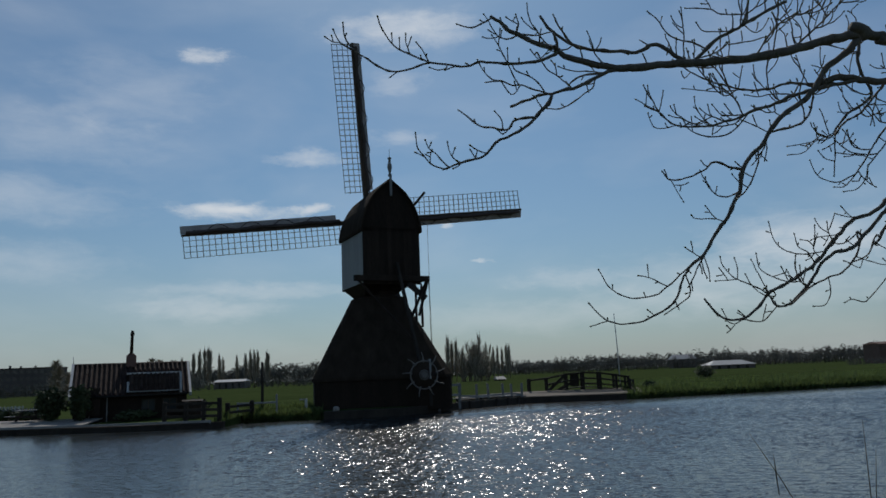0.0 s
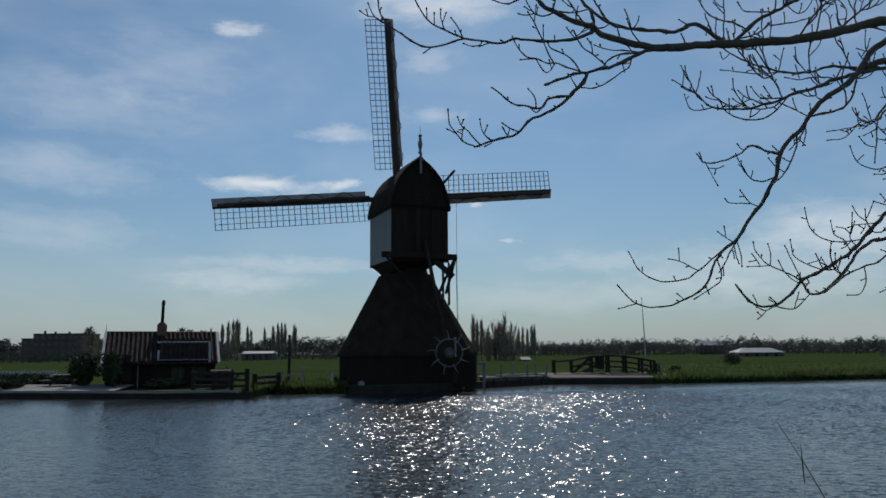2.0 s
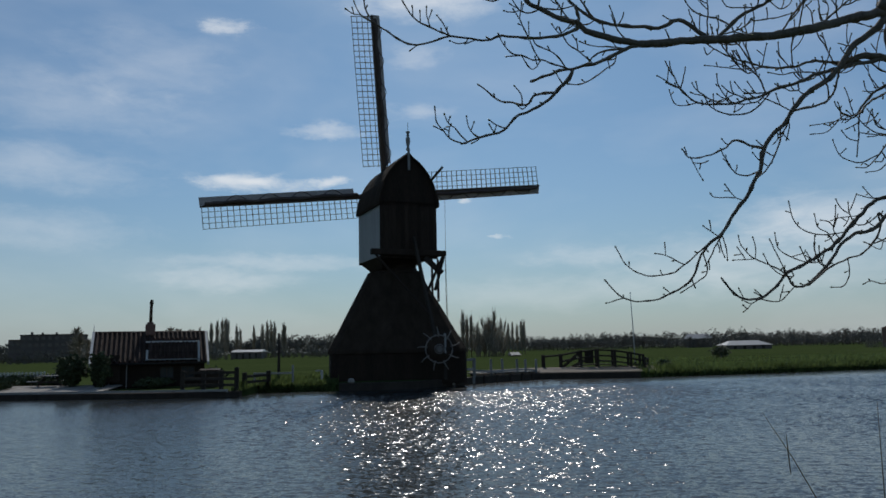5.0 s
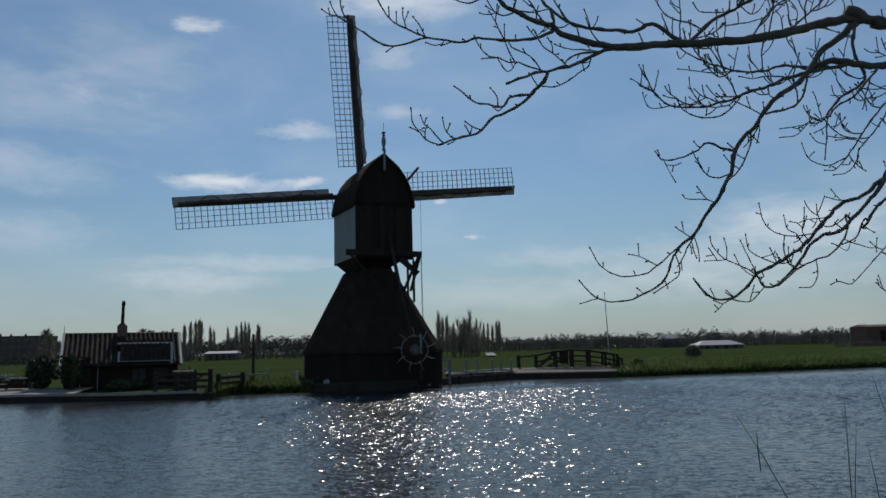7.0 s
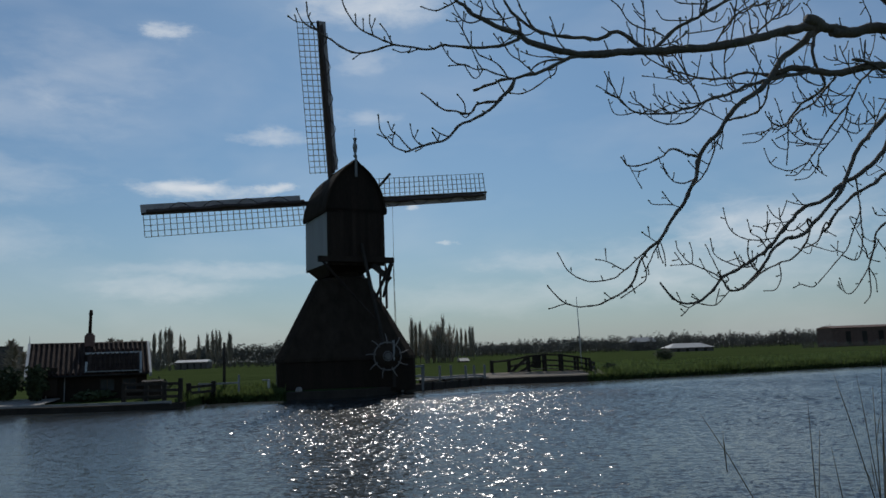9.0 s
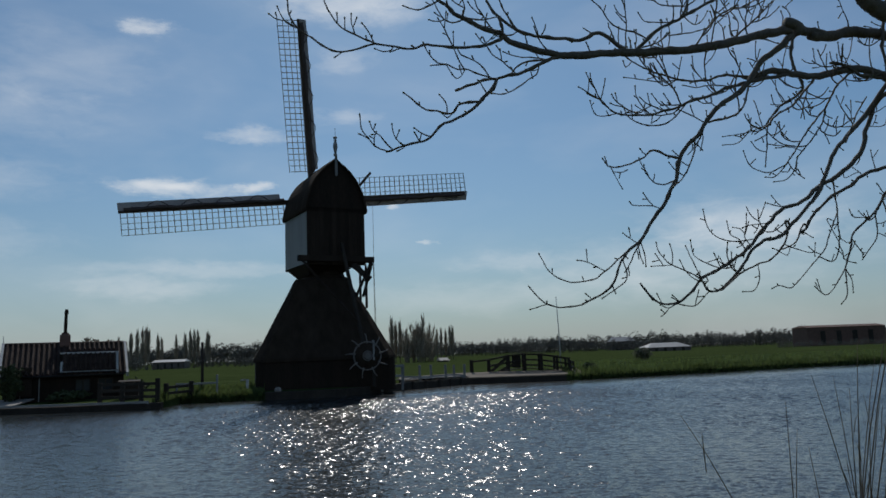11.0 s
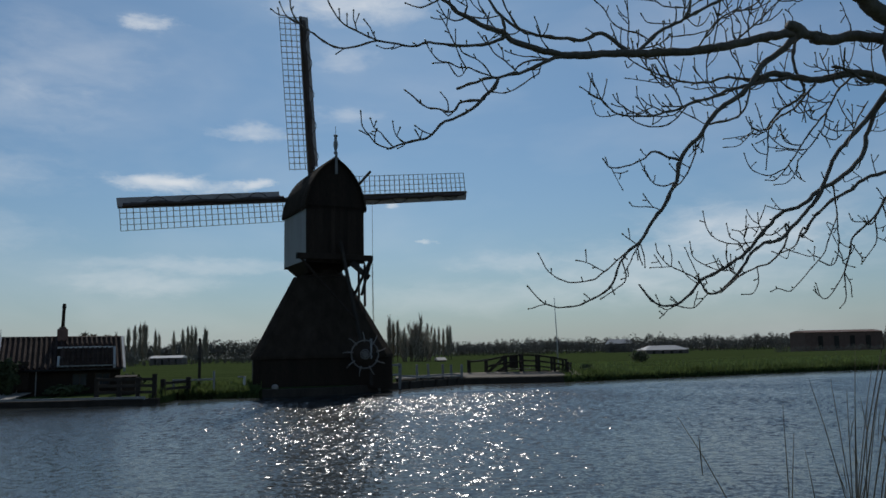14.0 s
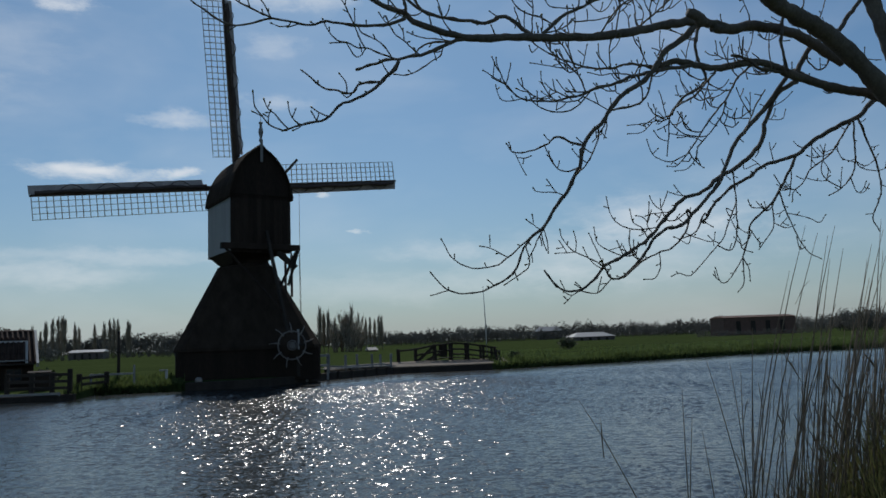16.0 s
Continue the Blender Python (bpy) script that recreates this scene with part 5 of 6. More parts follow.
limb(0.0120, 0.0057, [(0.95, 4.74, 3.98), (0.92, 4.72, 3.91), (0.86, 4.71, 3.85), (0.82, 4.70, 3.80), (0.77, 4.68, 3.75), (0.71, 4.67, 3.71), (0.63, 4.66, 3.67), (0.58, 4.64, 3.65), (0.52, 4.63, 3.59), (0.47, 4.62, 3.54), (0.41, 4.60, 3.52), (0.32, 4.59, 3.49), (0.25, 4.57, 3.46), (0.22, 4.57, 3.45)])
limb(0.0049, 0.0033, [(0.22, 4.57, 3.45), (0.15, 4.55, 3.47), (0.10, 4.53, 3.52), (0.06, 4.51, 3.57), (0.05, 4.49, 3.65)])
limb(0.0041, 0.0033, [(0.10, 4.53, 3.52), (0.05, 4.54, 3.55)])
limb(0.0049, 0.0033, [(0.25, 4.57, 3.46), (0.20, 4.57, 3.51), (0.17, 4.57, 3.55), (0.13, 4.56, 3.58), (0.11, 4.56, 3.63)])
limb(0.0033, 0.0033, [(0.13, 4.56, 3.58), (0.14, 4.56, 3.61)])
limb(0.0049, 0.0033, [(0.41, 4.60, 3.52), (0.34, 4.61, 3.50), (0.29, 4.61, 3.52), (0.26, 4.62, 3.57), (0.25, 4.62, 3.63)])
limb(0.0033, 0.0033, [(0.27, 4.62, 3.54), (0.29, 4.61, 3.59)])
limb(0.0041, 0.0041, [(0.42, 4.61, 3.52), (0.39, 4.59, 3.57)])
limb(0.0083, 0.0049, [(0.83, 4.70, 3.81), (0.73, 4.70, 3.80), (0.68, 4.70, 3.79), (0.65, 4.70, 3.74), (0.60, 4.70, 3.73), (0.55, 4.70, 3.75), (0.48, 4.71, 3.76), (0.42, 4.71, 3.80), (0.37, 4.72, 3.85), (0.34, 4.73, 3.88)])
limb(0.0049, 0.0033, [(0.61, 4.70, 3.73), (0.61, 4.71, 3.80), (0.57, 4.72, 3.86)])
limb(0.0041, 0.0033, [(0.65, 4.70, 3.74), (0.61, 4.69, 3.70), (0.58, 4.68, 3.72)])
limb(0.0049, 0.0041, [(1.25, 4.78, 4.10), (1.23, 4.78, 4.03), (1.17, 4.78, 3.99), (1.07, 4.79, 3.92), (1.00, 4.80, 3.90), (0.93, 4.80, 3.90)])
limb(0.0041, 0.0033, [(0.88, 4.71, 3.85), (0.87, 4.71, 3.88), (0.85, 4.71, 3.91), (0.84, 4.71, 3.94)])
limb(0.0049, 0.0033, [(1.31, 4.78, 4.13), (1.22, 4.82, 4.16), (1.15, 4.84, 4.17), (1.08, 4.87, 4.20), (1.04, 4.88, 4.22)])
limb(0.0083, 0.0041, [(1.31, 4.78, 4.13), (1.19, 4.78, 4.12), (1.10, 4.78, 4.08), (1.06, 4.78, 4.03)])
limb(0.0138, 0.0066, [(1.95, 4.86, 4.22), (2.08, 4.87, 4.35), (2.24, 4.88, 4.45), (2.32, 4.88, 4.49), (2.37, 4.89, 4.60), (2.39, 4.89, 4.67)], 3)
limb(0.0120, 0.0092, [(2.32, 4.88, 4.49), (2.49, 4.91, 4.59), (2.69, 4.96, 4.70)], 3)
limb(0.0049, 0.0033, [(2.24, 4.88, 4.45), (2.12, 4.84, 4.43), (2.02, 4.81, 4.42), (1.97, 4.79, 4.47)])
limb(0.0049, 0.0041, [(2.36, 4.88, 4.57), (2.18, 4.87, 4.57), (2.10, 4.87, 4.61), (1.93, 4.85, 4.61)])
limb(0.0057, 0.0041, [(2.05, 4.87, 4.32), (1.97, 4.89, 4.38), (1.88, 4.91, 4.41), (1.81, 4.94, 4.48), (1.77, 4.96, 4.58), (1.71, 4.98, 4.65)])
limb(0.0083, 0.0049, [(2.74, 5.03, 4.37), (2.85, 5.05, 4.47), (3.01, 5.08, 4.60), (3.11, 5.10, 4.70), (3.23, 5.12, 4.80)], 4)
limb(0.0049, 0.0033, [(3.00, 5.07, 4.59), (3.03, 5.07, 4.66), (3.08, 5.07, 4.75)])
limb(0.0066, 0.0041, [(2.41, 4.93, 4.28), (2.49, 4.84, 4.40), (2.56, 4.78, 4.47), (2.64, 4.73, 4.49), (2.74, 4.68, 4.48), (2.81, 4.63, 4.51)], 4)
limb(0.0041, 0.0033, [(2.21, 4.90, 4.25), (2.24, 4.92, 4.40), (2.23, 4.93, 4.49)])
limb(0.0049, 0.0033, [(2.23, 4.92, 4.37), (2.41, 4.96, 4.41), (2.53, 4.98, 4.45)])
limb(0.0049, 0.0033, [(2.69, 5.01, 4.36), (2.69, 5.02, 4.47), (2.66, 5.02, 4.52)])
limb(0.0049, 0.0033, [(2.79, 5.04, 4.39), (2.85, 5.09, 4.55), (2.81, 5.12, 4.66), (2.84, 5.13, 4.69)])
limb(0.0041, 0.0033, [(2.93, 5.06, 4.54), (2.96, 5.04, 4.64)])
limb(0.0041, 0.0033, [(2.47, 4.86, 4.38), (2.54, 4.88, 4.47), (2.54, 4.89, 4.53)])
limb(0.0041, 0.0033, [(2.33, 4.88, 4.50), (2.41, 4.89, 4.44), (2.47, 4.89, 4.47), (2.52, 4.90, 4.54)])
limb(0.0041, 0.0033, [(3.23, 5.17, 4.52), (3.26, 5.18, 4.63), (3.25, 5.18, 4.68)])
limb(0.0041, 0.0033, [(3.29, 5.19, 4.54), (3.32, 5.18, 4.65), (3.29, 5.18, 4.72), (3.34, 5.18, 4.77)])
limb(0.0258, 0.0184, [(3.37, 5.21, 4.55), (3.18, 5.17, 4.38), (3.04, 5.15, 4.28), (2.95, 5.13, 4.16), (2.89, 5.12, 4.09), (2.80, 5.10, 4.01)])
limb(0.0184, 0.0101, [(2.80, 5.10, 4.01), (2.65, 5.07, 3.92), (2.55, 5.06, 3.82), (2.50, 5.06, 3.75), (2.43, 5.06, 3.66), (2.34, 5.07, 3.58), (2.30, 5.07, 3.50), (2.27, 5.07, 3.37), (2.21, 5.07, 3.27), (2.15, 5.07, 3.17), (2.06, 5.07, 3.06), (1.99, 5.07, 2.95), (1.89, 5.07, 2.87)], 3)
limb(0.0057, 0.0033, [(1.91, 5.07, 2.89), (1.71, 5.07, 2.73), (1.61, 5.06, 2.67), (1.45, 5.06, 2.66), (1.32, 5.06, 2.73), (1.25, 5.05, 2.85)])
limb(0.0092, 0.0041, [(1.90, 5.07, 2.88), (1.84, 5.07, 2.81), (1.75, 5.05, 2.64), (1.65, 5.05, 2.56), (1.46, 5.04, 2.49), (1.28, 5.04, 2.51), (1.17, 5.06, 2.63)])
limb(0.0041, 0.0033, [(1.28, 5.04, 2.51), (1.16, 5.00, 2.48)])
limb(0.0049, 0.0041, [(1.84, 5.07, 2.81), (1.87, 5.09, 2.68), (1.81, 5.11, 2.62), (1.70, 5.13, 2.55)])
limb(0.0041, 0.0033, [(1.71, 5.07, 2.73), (1.60, 5.08, 2.79), (1.53, 5.09, 2.81)])
limb(0.0033, 0.0033, [(1.59, 5.08, 2.80), (1.60, 5.12, 2.88)])
limb(0.0041, 0.0033, [(1.95, 5.07, 2.92), (1.87, 5.10, 2.99)])
limb(0.0041, 0.0033, [(1.97, 5.07, 2.94), (1.99, 5.05, 2.84), (1.99, 5.04, 2.76)])
limb(0.0041, 0.0033, [(2.14, 5.07, 3.16), (2.07, 5.06, 3.18), (1.94, 5.05, 3.18), (1.91, 5.04, 3.20)])
limb(0.0033, 0.0033, [(1.59, 5.04, 2.54), (1.56, 5.05, 2.57)])
limb(0.0092, 0.0041, [(2.31, 5.07, 3.52), (2.19, 5.05, 3.54), (2.10, 5.04, 3.57), (2.01, 5.02, 3.51), (1.89, 5.00, 3.46), (1.76, 4.98, 3.44), (1.71, 4.97, 3.49)])
limb(0.0033, 0.0025, [(1.76, 4.98, 3.45), (1.83, 4.97, 3.29)])
limb(0.0057, 0.0049, [(2.43, 5.07, 3.65), (2.41, 5.04, 3.57), (2.35, 5.01, 3.46), (2.29, 4.98, 3.37), (2.20, 4.95, 3.29)])
limb(0.0041, 0.0033, [(2.29, 4.98, 3.37), (2.22, 4.96, 3.41), (2.17, 4.93, 3.45)])
limb(0.0083, 0.0066, [(2.52, 5.06, 3.78), (2.73, 5.08, 3.83), (2.83, 5.10, 3.91), (2.87, 5.10, 4.00), (2.90, 5.11, 4.10)], 2)
limb(0.0041, 0.0033, [(2.53, 5.06, 3.80), (2.54, 5.08, 3.87)])
limb(0.0049, 0.0041, [(2.51, 5.06, 3.78), (2.38, 5.02, 3.83), (2.31, 5.00, 3.85)])
limb(0.0423, 0.0221, [(5.47, 5.50, 4.01), (5.10, 5.48, 4.11), (4.84, 5.46, 4.13), (4.59, 5.44, 4.17), (4.24, 5.40, 4.24), (4.09, 5.38, 4.29), (3.88, 5.35, 4.30), (3.56, 5.30, 4.22), (3.36, 5.28, 4.23), (3.19, 5.25, 4.24), (3.01, 5.22, 4.18)])
limb(0.0147, 0.0049, [(3.36, 5.28, 4.23), (2.98, 5.19, 4.14), (2.77, 5.13, 4.07), (2.62, 5.09, 4.00), (2.40, 5.05, 3.93), (2.29, 5.04, 3.88), (2.15, 5.02, 3.84), (2.07, 5.02, 3.82), (1.90, 5.01, 3.82), (1.82, 5.00, 3.84), (1.75, 5.00, 3.90)], 6)
limb(0.0041, 0.0033, [(1.86, 5.00, 3.83), (1.76, 5.04, 3.82), (1.71, 5.06, 3.84), (1.69, 5.08, 3.91), (1.69, 5.10, 3.95)])
limb(0.0049, 0.0033, [(1.76, 5.00, 3.89), (1.71, 4.98, 3.93), (1.63, 4.95, 3.96), (1.56, 4.92, 3.99)])
limb(0.0041, 0.0033, [(1.63, 4.95, 3.96), (1.64, 4.94, 4.05)])
limb(0.0057, 0.0041, [(2.38, 5.05, 3.92), (2.27, 5.05, 3.80), (2.16, 5.06, 3.76), (2.04, 5.06, 3.77), (1.96, 5.07, 3.82), (1.92, 5.07, 3.89)])
limb(0.0041, 0.0033, [(2.11, 5.02, 3.83), (2.11, 5.04, 3.78)])
limb(0.0049, 0.0033, [(2.09, 5.02, 3.83), (2.04, 5.04, 3.90), (2.02, 5.07, 3.99), (2.02, 5.08, 4.05)])
limb(0.0057, 0.0049, [(2.34, 5.04, 3.90), (2.31, 5.07, 4.02), (2.29, 5.10, 4.11), (2.25, 5.14, 4.23), (2.22, 5.17, 4.31), (2.17, 5.19, 4.35)], 2)
limb(0.0049, 0.0033, [(2.36, 5.04, 3.91), (2.26, 5.03, 3.90), (2.17, 5.01, 3.90), (2.11, 4.99, 3.96)])
limb(0.0041, 0.0033, [(2.26, 5.03, 3.90), (2.21, 5.02, 3.97)])
limb(0.0101, 0.0041, [(3.01, 5.22, 4.18), (2.75, 5.16, 4.17), (2.55, 5.11, 4.11), (2.37, 5.10, 4.11), (2.26, 5.09, 4.14), (2.16, 5.09, 4.17), (2.03, 5.08, 4.23), (1.95, 5.08, 4.29)], 6)
limb(0.0041, 0.0033, [(2.37, 5.10, 4.11), (2.23, 5.16, 4.12), (2.12, 5.20, 4.15), (2.01, 5.24, 4.18)])
limb(0.0041, 0.0033, [(2.55, 5.11, 4.11), (2.51, 5.16, 4.22), (2.52, 5.19, 4.32)])
limb(0.0041, 0.0033, [(2.35, 5.10, 4.12), (2.37, 5.05, 4.25)])
limb(0.0049, 0.0033, [(2.77, 5.13, 4.07), (2.60, 5.09, 4.07), (2.47, 5.06, 4.04), (2.36, 5.02, 4.04)])
limb(0.0049, 0.0041, [(2.91, 5.20, 4.18), (2.85, 5.17, 4.28), (2.80, 5.15, 4.34), (2.76, 5.13, 4.41)])
limb(0.0041, 0.0033, [(2.01, 5.08, 4.24), (1.96, 5.07, 4.19), (1.94, 5.06, 4.23)])
limb(0.0041, 0.0033, [(3.03, 5.14, 4.25), (2.99, 5.14, 4.30), (3.00, 5.14, 4.42)])
limb(0.0041, 0.0033, [(3.26, 5.26, 4.24), (3.29, 5.27, 4.35), (3.34, 5.28, 4.47)])
limb(0.0129, 0.0083, [(3.60, 5.60, 4.68), (3.55, 5.58, 4.53), (3.55, 5.57, 4.41), (3.60, 5.57, 4.28), (3.60, 5.56, 4.21), (3.51, 5.54, 4.13), (3.37, 5.52, 4.05), (3.22, 5.49, 3.89)], 5)
limb(0.0092, 0.0066, [(3.56, 5.30, 4.22), (3.42, 5.25, 4.08), (3.26, 5.19, 3.94), (3.11, 5.14, 3.86), (3.00, 5.09, 3.76)], 3)
limb(0.0041, 0.0033, [(3.22, 5.49, 3.89), (3.07, 5.48, 3.83), (2.85, 5.46, 3.79)])
limb(0.0041, 0.0033, [(3.07, 5.48, 3.83), (2.96, 5.47, 3.74), (2.84, 5.45, 3.72)])
limb(0.0049, 0.0041, [(3.00, 5.09, 3.76), (2.99, 5.10, 3.63), (2.97, 5.11, 3.47)])
limb(0.0041, 0.0033, [(3.19, 5.49, 3.88), (3.19, 5.53, 4.01), (3.19, 5.57, 4.11)])
limb(0.0041, 0.0033, [(2.99, 5.10, 3.63), (3.08, 5.11, 3.62), (3.22, 5.14, 3.61), (3.28, 5.15, 3.59)])
limb(0.0041, 0.0033, [(2.98, 5.10, 3.57), (2.92, 5.11, 3.59), (2.88, 5.11, 3.64)])
limb(0.0033, 0.0033, [(3.41, 5.53, 4.07), (3.37, 5.54, 4.20), (3.37, 5.55, 4.27)])
limb(0.0092, 0.0049, [(3.94, 5.36, 4.30), (3.76, 5.32, 4.18), (3.66, 5.30, 4.05), (3.59, 5.28, 3.96), (3.44, 5.24, 3.81), (3.35, 5.22, 3.71), (3.26, 5.20, 3.60), (3.16, 5.17, 3.49)], 5)
limb(0.0057, 0.0049, [(3.59, 5.28, 3.96), (3.52, 5.23, 3.83), (3.38, 5.16, 3.68), (3.21, 5.09, 3.53)], 3)
limb(0.0049, 0.0033, [(3.21, 5.09, 3.53), (3.20, 5.12, 3.45), (3.15, 5.16, 3.38), (3.08, 5.19, 3.37)])
limb(0.0049, 0.0033, [(3.16, 5.17, 3.49), (3.09, 5.20, 3.41), (3.03, 5.22, 3.41)])
limb(0.0049, 0.0033, [(3.16, 5.17, 3.49), (3.06, 5.22, 3.45), (2.99, 5.25, 3.47), (2.94, 5.28, 3.52), (2.92, 5.31, 3.63)])
limb(0.0033, 0.0033, [(2.94, 5.28, 3.52), (2.99, 5.29, 3.56)])
limb(0.0239, 0.0066, [(4.92, 5.75, 4.23), (4.70, 5.74, 4.33), (4.53, 5.73, 4.37), (4.22, 5.69, 4.04), (3.99, 5.65, 3.83), (3.84, 5.63, 3.67), (3.69, 5.60, 3.39), (3.55, 5.58, 3.25), (3.40, 5.56, 3.11), (3.29, 5.54, 3.02), (3.17, 5.53, 2.99), (3.04, 5.51, 2.92), (2.89, 5.48, 2.75), (2.76, 5.46, 2.64), (2.70, 5.45, 2.60), (2.62, 5.45, 2.60), (2.58, 5.44, 2.66)])
limb(0.0221, 0.0066, [(4.59, 5.75, 4.30), (4.37, 5.72, 4.18), (4.21, 5.69, 3.92), (4.13, 5.68, 3.72), (3.90, 5.64, 3.53), (3.68, 5.62, 3.41), (3.51, 5.59, 3.29), (3.35, 5.57, 3.24), (3.24, 5.56, 3.15), (3.10, 5.54, 3.02), (2.97, 5.52, 2.90), (2.87, 5.50, 2.84), (2.69, 5.48, 2.74), (2.57, 5.46, 2.69), (2.49, 5.45, 2.60), (2.37, 5.44, 2.52), (2.26, 5.43, 2.51), (2.17, 5.43, 2.56), (2.09, 5.43, 2.67)])
limb(0.0057, 0.0033, [(2.58, 5.44, 2.66), (2.50, 5.41, 2.72), (2.40, 5.38, 2.76), (2.28, 5.33, 2.80), (2.20, 5.30, 2.88), (2.17, 5.27, 2.94)])
limb(0.0083, 0.0057, [(3.39, 5.56, 3.10), (3.35, 5.56, 3.14), (3.35, 5.55, 3.04), (3.28, 5.53, 2.93), (3.16, 5.50, 2.83), (3.03, 5.47, 2.79), (2.87, 5.44, 2.72), (2.70, 5.39, 2.60)], 2)
limb(0.0041, 0.0033, [(3.04, 5.47, 2.79), (3.02, 5.43, 2.68), (2.95, 5.39, 2.59), (2.85, 5.36, 2.58)])
limb(0.0041, 0.0033, [(2.58, 5.44, 2.66), (2.52, 5.40, 2.76), (2.46, 5.36, 2.85), (2.41, 5.32, 2.92)])
limb(0.0049, 0.0033, [(2.82, 5.49, 2.81), (2.84, 5.49, 2.78), (2.76, 5.48, 2.77), (2.61, 5.44, 2.81), (2.51, 5.41, 2.87), (2.48, 5.38, 2.97)])
limb(0.0041, 0.0033, [(2.61, 5.44, 2.81), (2.68, 5.41, 2.83)])
limb(0.0041, 0.0033, [(2.75, 5.49, 2.78), (2.70, 5.47, 2.88)])
limb(0.0049, 0.0033, [(2.98, 5.52, 2.90), (2.91, 5.48, 2.99), (2.83, 5.44, 3.02), (2.79, 5.41, 3.11)])
limb(0.0049, 0.0033, [(3.09, 5.53, 3.00), (2.85, 5.45, 2.97), (2.69, 5.39, 3.00), (2.60, 5.34, 3.07), (2.55, 5.28, 3.18)])
limb(0.0041, 0.0033, [(3.21, 5.55, 3.12), (3.02, 5.50, 3.10), (2.96, 5.49, 3.08)])
limb(0.0041, 0.0033, [(3.02, 5.52, 2.95), (2.97, 5.50, 3.01), (2.97, 5.46, 3.09), (2.96, 5.43, 3.17)])
limb(0.0041, 0.0033, [(2.97, 5.49, 3.03), (2.93, 5.48, 3.07), (2.87, 5.47, 3.08)])
limb(0.0049, 0.0033, [(2.62, 5.47, 2.71), (2.63, 5.47, 2.67), (2.53, 5.43, 2.68), (2.43, 5.38, 2.74), (2.37, 5.34, 2.82)])
limb(0.0033, 0.0033, [(2.32, 5.35, 2.79), (2.18, 5.40, 2.79)])
limb(0.0041, 0.0033, [(2.31, 5.35, 2.79), (2.32, 5.35, 2.87), (2.31, 5.36, 2.94)])
limb(0.0041, 0.0033, [(2.39, 5.44, 2.53), (2.29, 5.41, 2.48), (2.22, 5.39, 2.50)])
limb(0.0041, 0.0033, [(2.38, 5.44, 2.53), (2.33, 5.42, 2.57)])
limb(0.0041, 0.0041, [(2.37, 5.44, 2.51), (2.49, 5.42, 2.49), (2.60, 5.40, 2.59)])
limb(0.0033, 0.0033, [(2.24, 5.43, 2.52), (2.21, 5.42, 2.58)])
limb(0.0057, 0.0033, [(3.45, 5.58, 3.27), (3.32, 5.55, 3.25), (3.19, 5.51, 3.27)])
limb(0.0041, 0.0033, [(3.30, 5.53, 2.95), (3.41, 5.57, 2.92), (3.58, 5.61, 2.89), (3.62, 5.63, 2.96)])
limb(0.0033, 0.0033, [(3.36, 5.55, 2.93), (3.35, 5.58, 2.87), (3.30, 5.62, 2.91)])
limb(0.0258, 0.0092, [(5.53, 5.80, 4.21), (5.37, 5.79, 4.16), (5.21, 5.79, 4.02), (4.96, 5.78, 3.91), (4.71, 5.77, 3.78), (4.52, 5.75, 3.65), (4.16, 5.72, 3.54), (4.04, 5.70, 3.46), (3.81, 5.68, 3.33), (3.65, 5.66, 3.19), (3.53, 5.64, 3.05)])
limb(0.0083, 0.0049, [(3.57, 5.64, 3.10), (3.54, 5.64, 3.12), (3.45, 5.61, 2.98), (3.32, 5.58, 2.92)])
limb(0.0066, 0.0049, [(3.82, 5.63, 3.49), (3.80, 5.58, 3.31), (3.75, 5.51, 3.12), (3.72, 5.46, 2.98)])
limb(0.0049, 0.0033, [(3.77, 5.54, 3.19), (3.64, 5.47, 3.00), (3.56, 5.42, 2.89), (3.45, 5.38, 2.80), (3.22, 5.29, 2.62), (3.16, 5.27, 2.59), (3.06, 5.24, 2.61), (3.00, 5.22, 2.59)])
limb(0.0041, 0.0033, [(3.72, 5.51, 3.12), (3.66, 5.51, 3.14), (3.69, 5.50, 3.05), (3.72, 5.48, 2.96)])
limb(0.0049, 0.0041, [(3.49, 5.39, 2.83), (3.58, 5.37, 2.79), (3.62, 5.35, 2.86), (3.63, 5.33, 2.96)])
limb(0.0129, 0.0057, [(4.52, 5.75, 3.65), (4.41, 5.73, 3.49), (4.29, 5.71, 3.32), (4.16, 5.68, 3.19), (3.96, 5.64, 3.04), (3.92, 5.63, 2.93), (3.84, 5.61, 2.76)], 3)
limb(0.0049, 0.0033, [(3.84, 5.61, 2.76), (3.66, 5.54, 2.58), (3.57, 5.52, 2.56), (3.51, 5.48, 2.66)])
limb(0.0049, 0.0033, [(3.84, 5.61, 2.76), (3.77, 5.52, 2.55), (3.70, 5.49, 2.48)])
limb(0.0049, 0.0033, [(3.84, 5.61, 2.76), (3.91, 5.65, 2.67), (3.94, 5.69, 2.58)])
limb(0.0057, 0.0033, [(4.19, 5.68, 3.22), (4.20, 5.69, 3.03), (4.11, 5.69, 2.91), (4.06, 5.70, 2.84)])
limb(0.0066, 0.0033, [(4.29, 5.70, 3.31), (4.30, 5.66, 3.16), (4.32, 5.60, 2.99), (4.35, 5.56, 2.86), (4.39, 5.52, 2.77), (4.45, 5.49, 2.73)])
limb(0.0041, 0.0033, [(4.30, 5.65, 3.13), (4.50, 5.66, 3.09), (4.61, 5.66, 3.05), (4.68, 5.67, 3.11)])
limb(0.0041, 0.0033, [(4.37, 5.54, 2.83), (4.30, 5.52, 2.81), (4.25, 5.48, 2.89)])
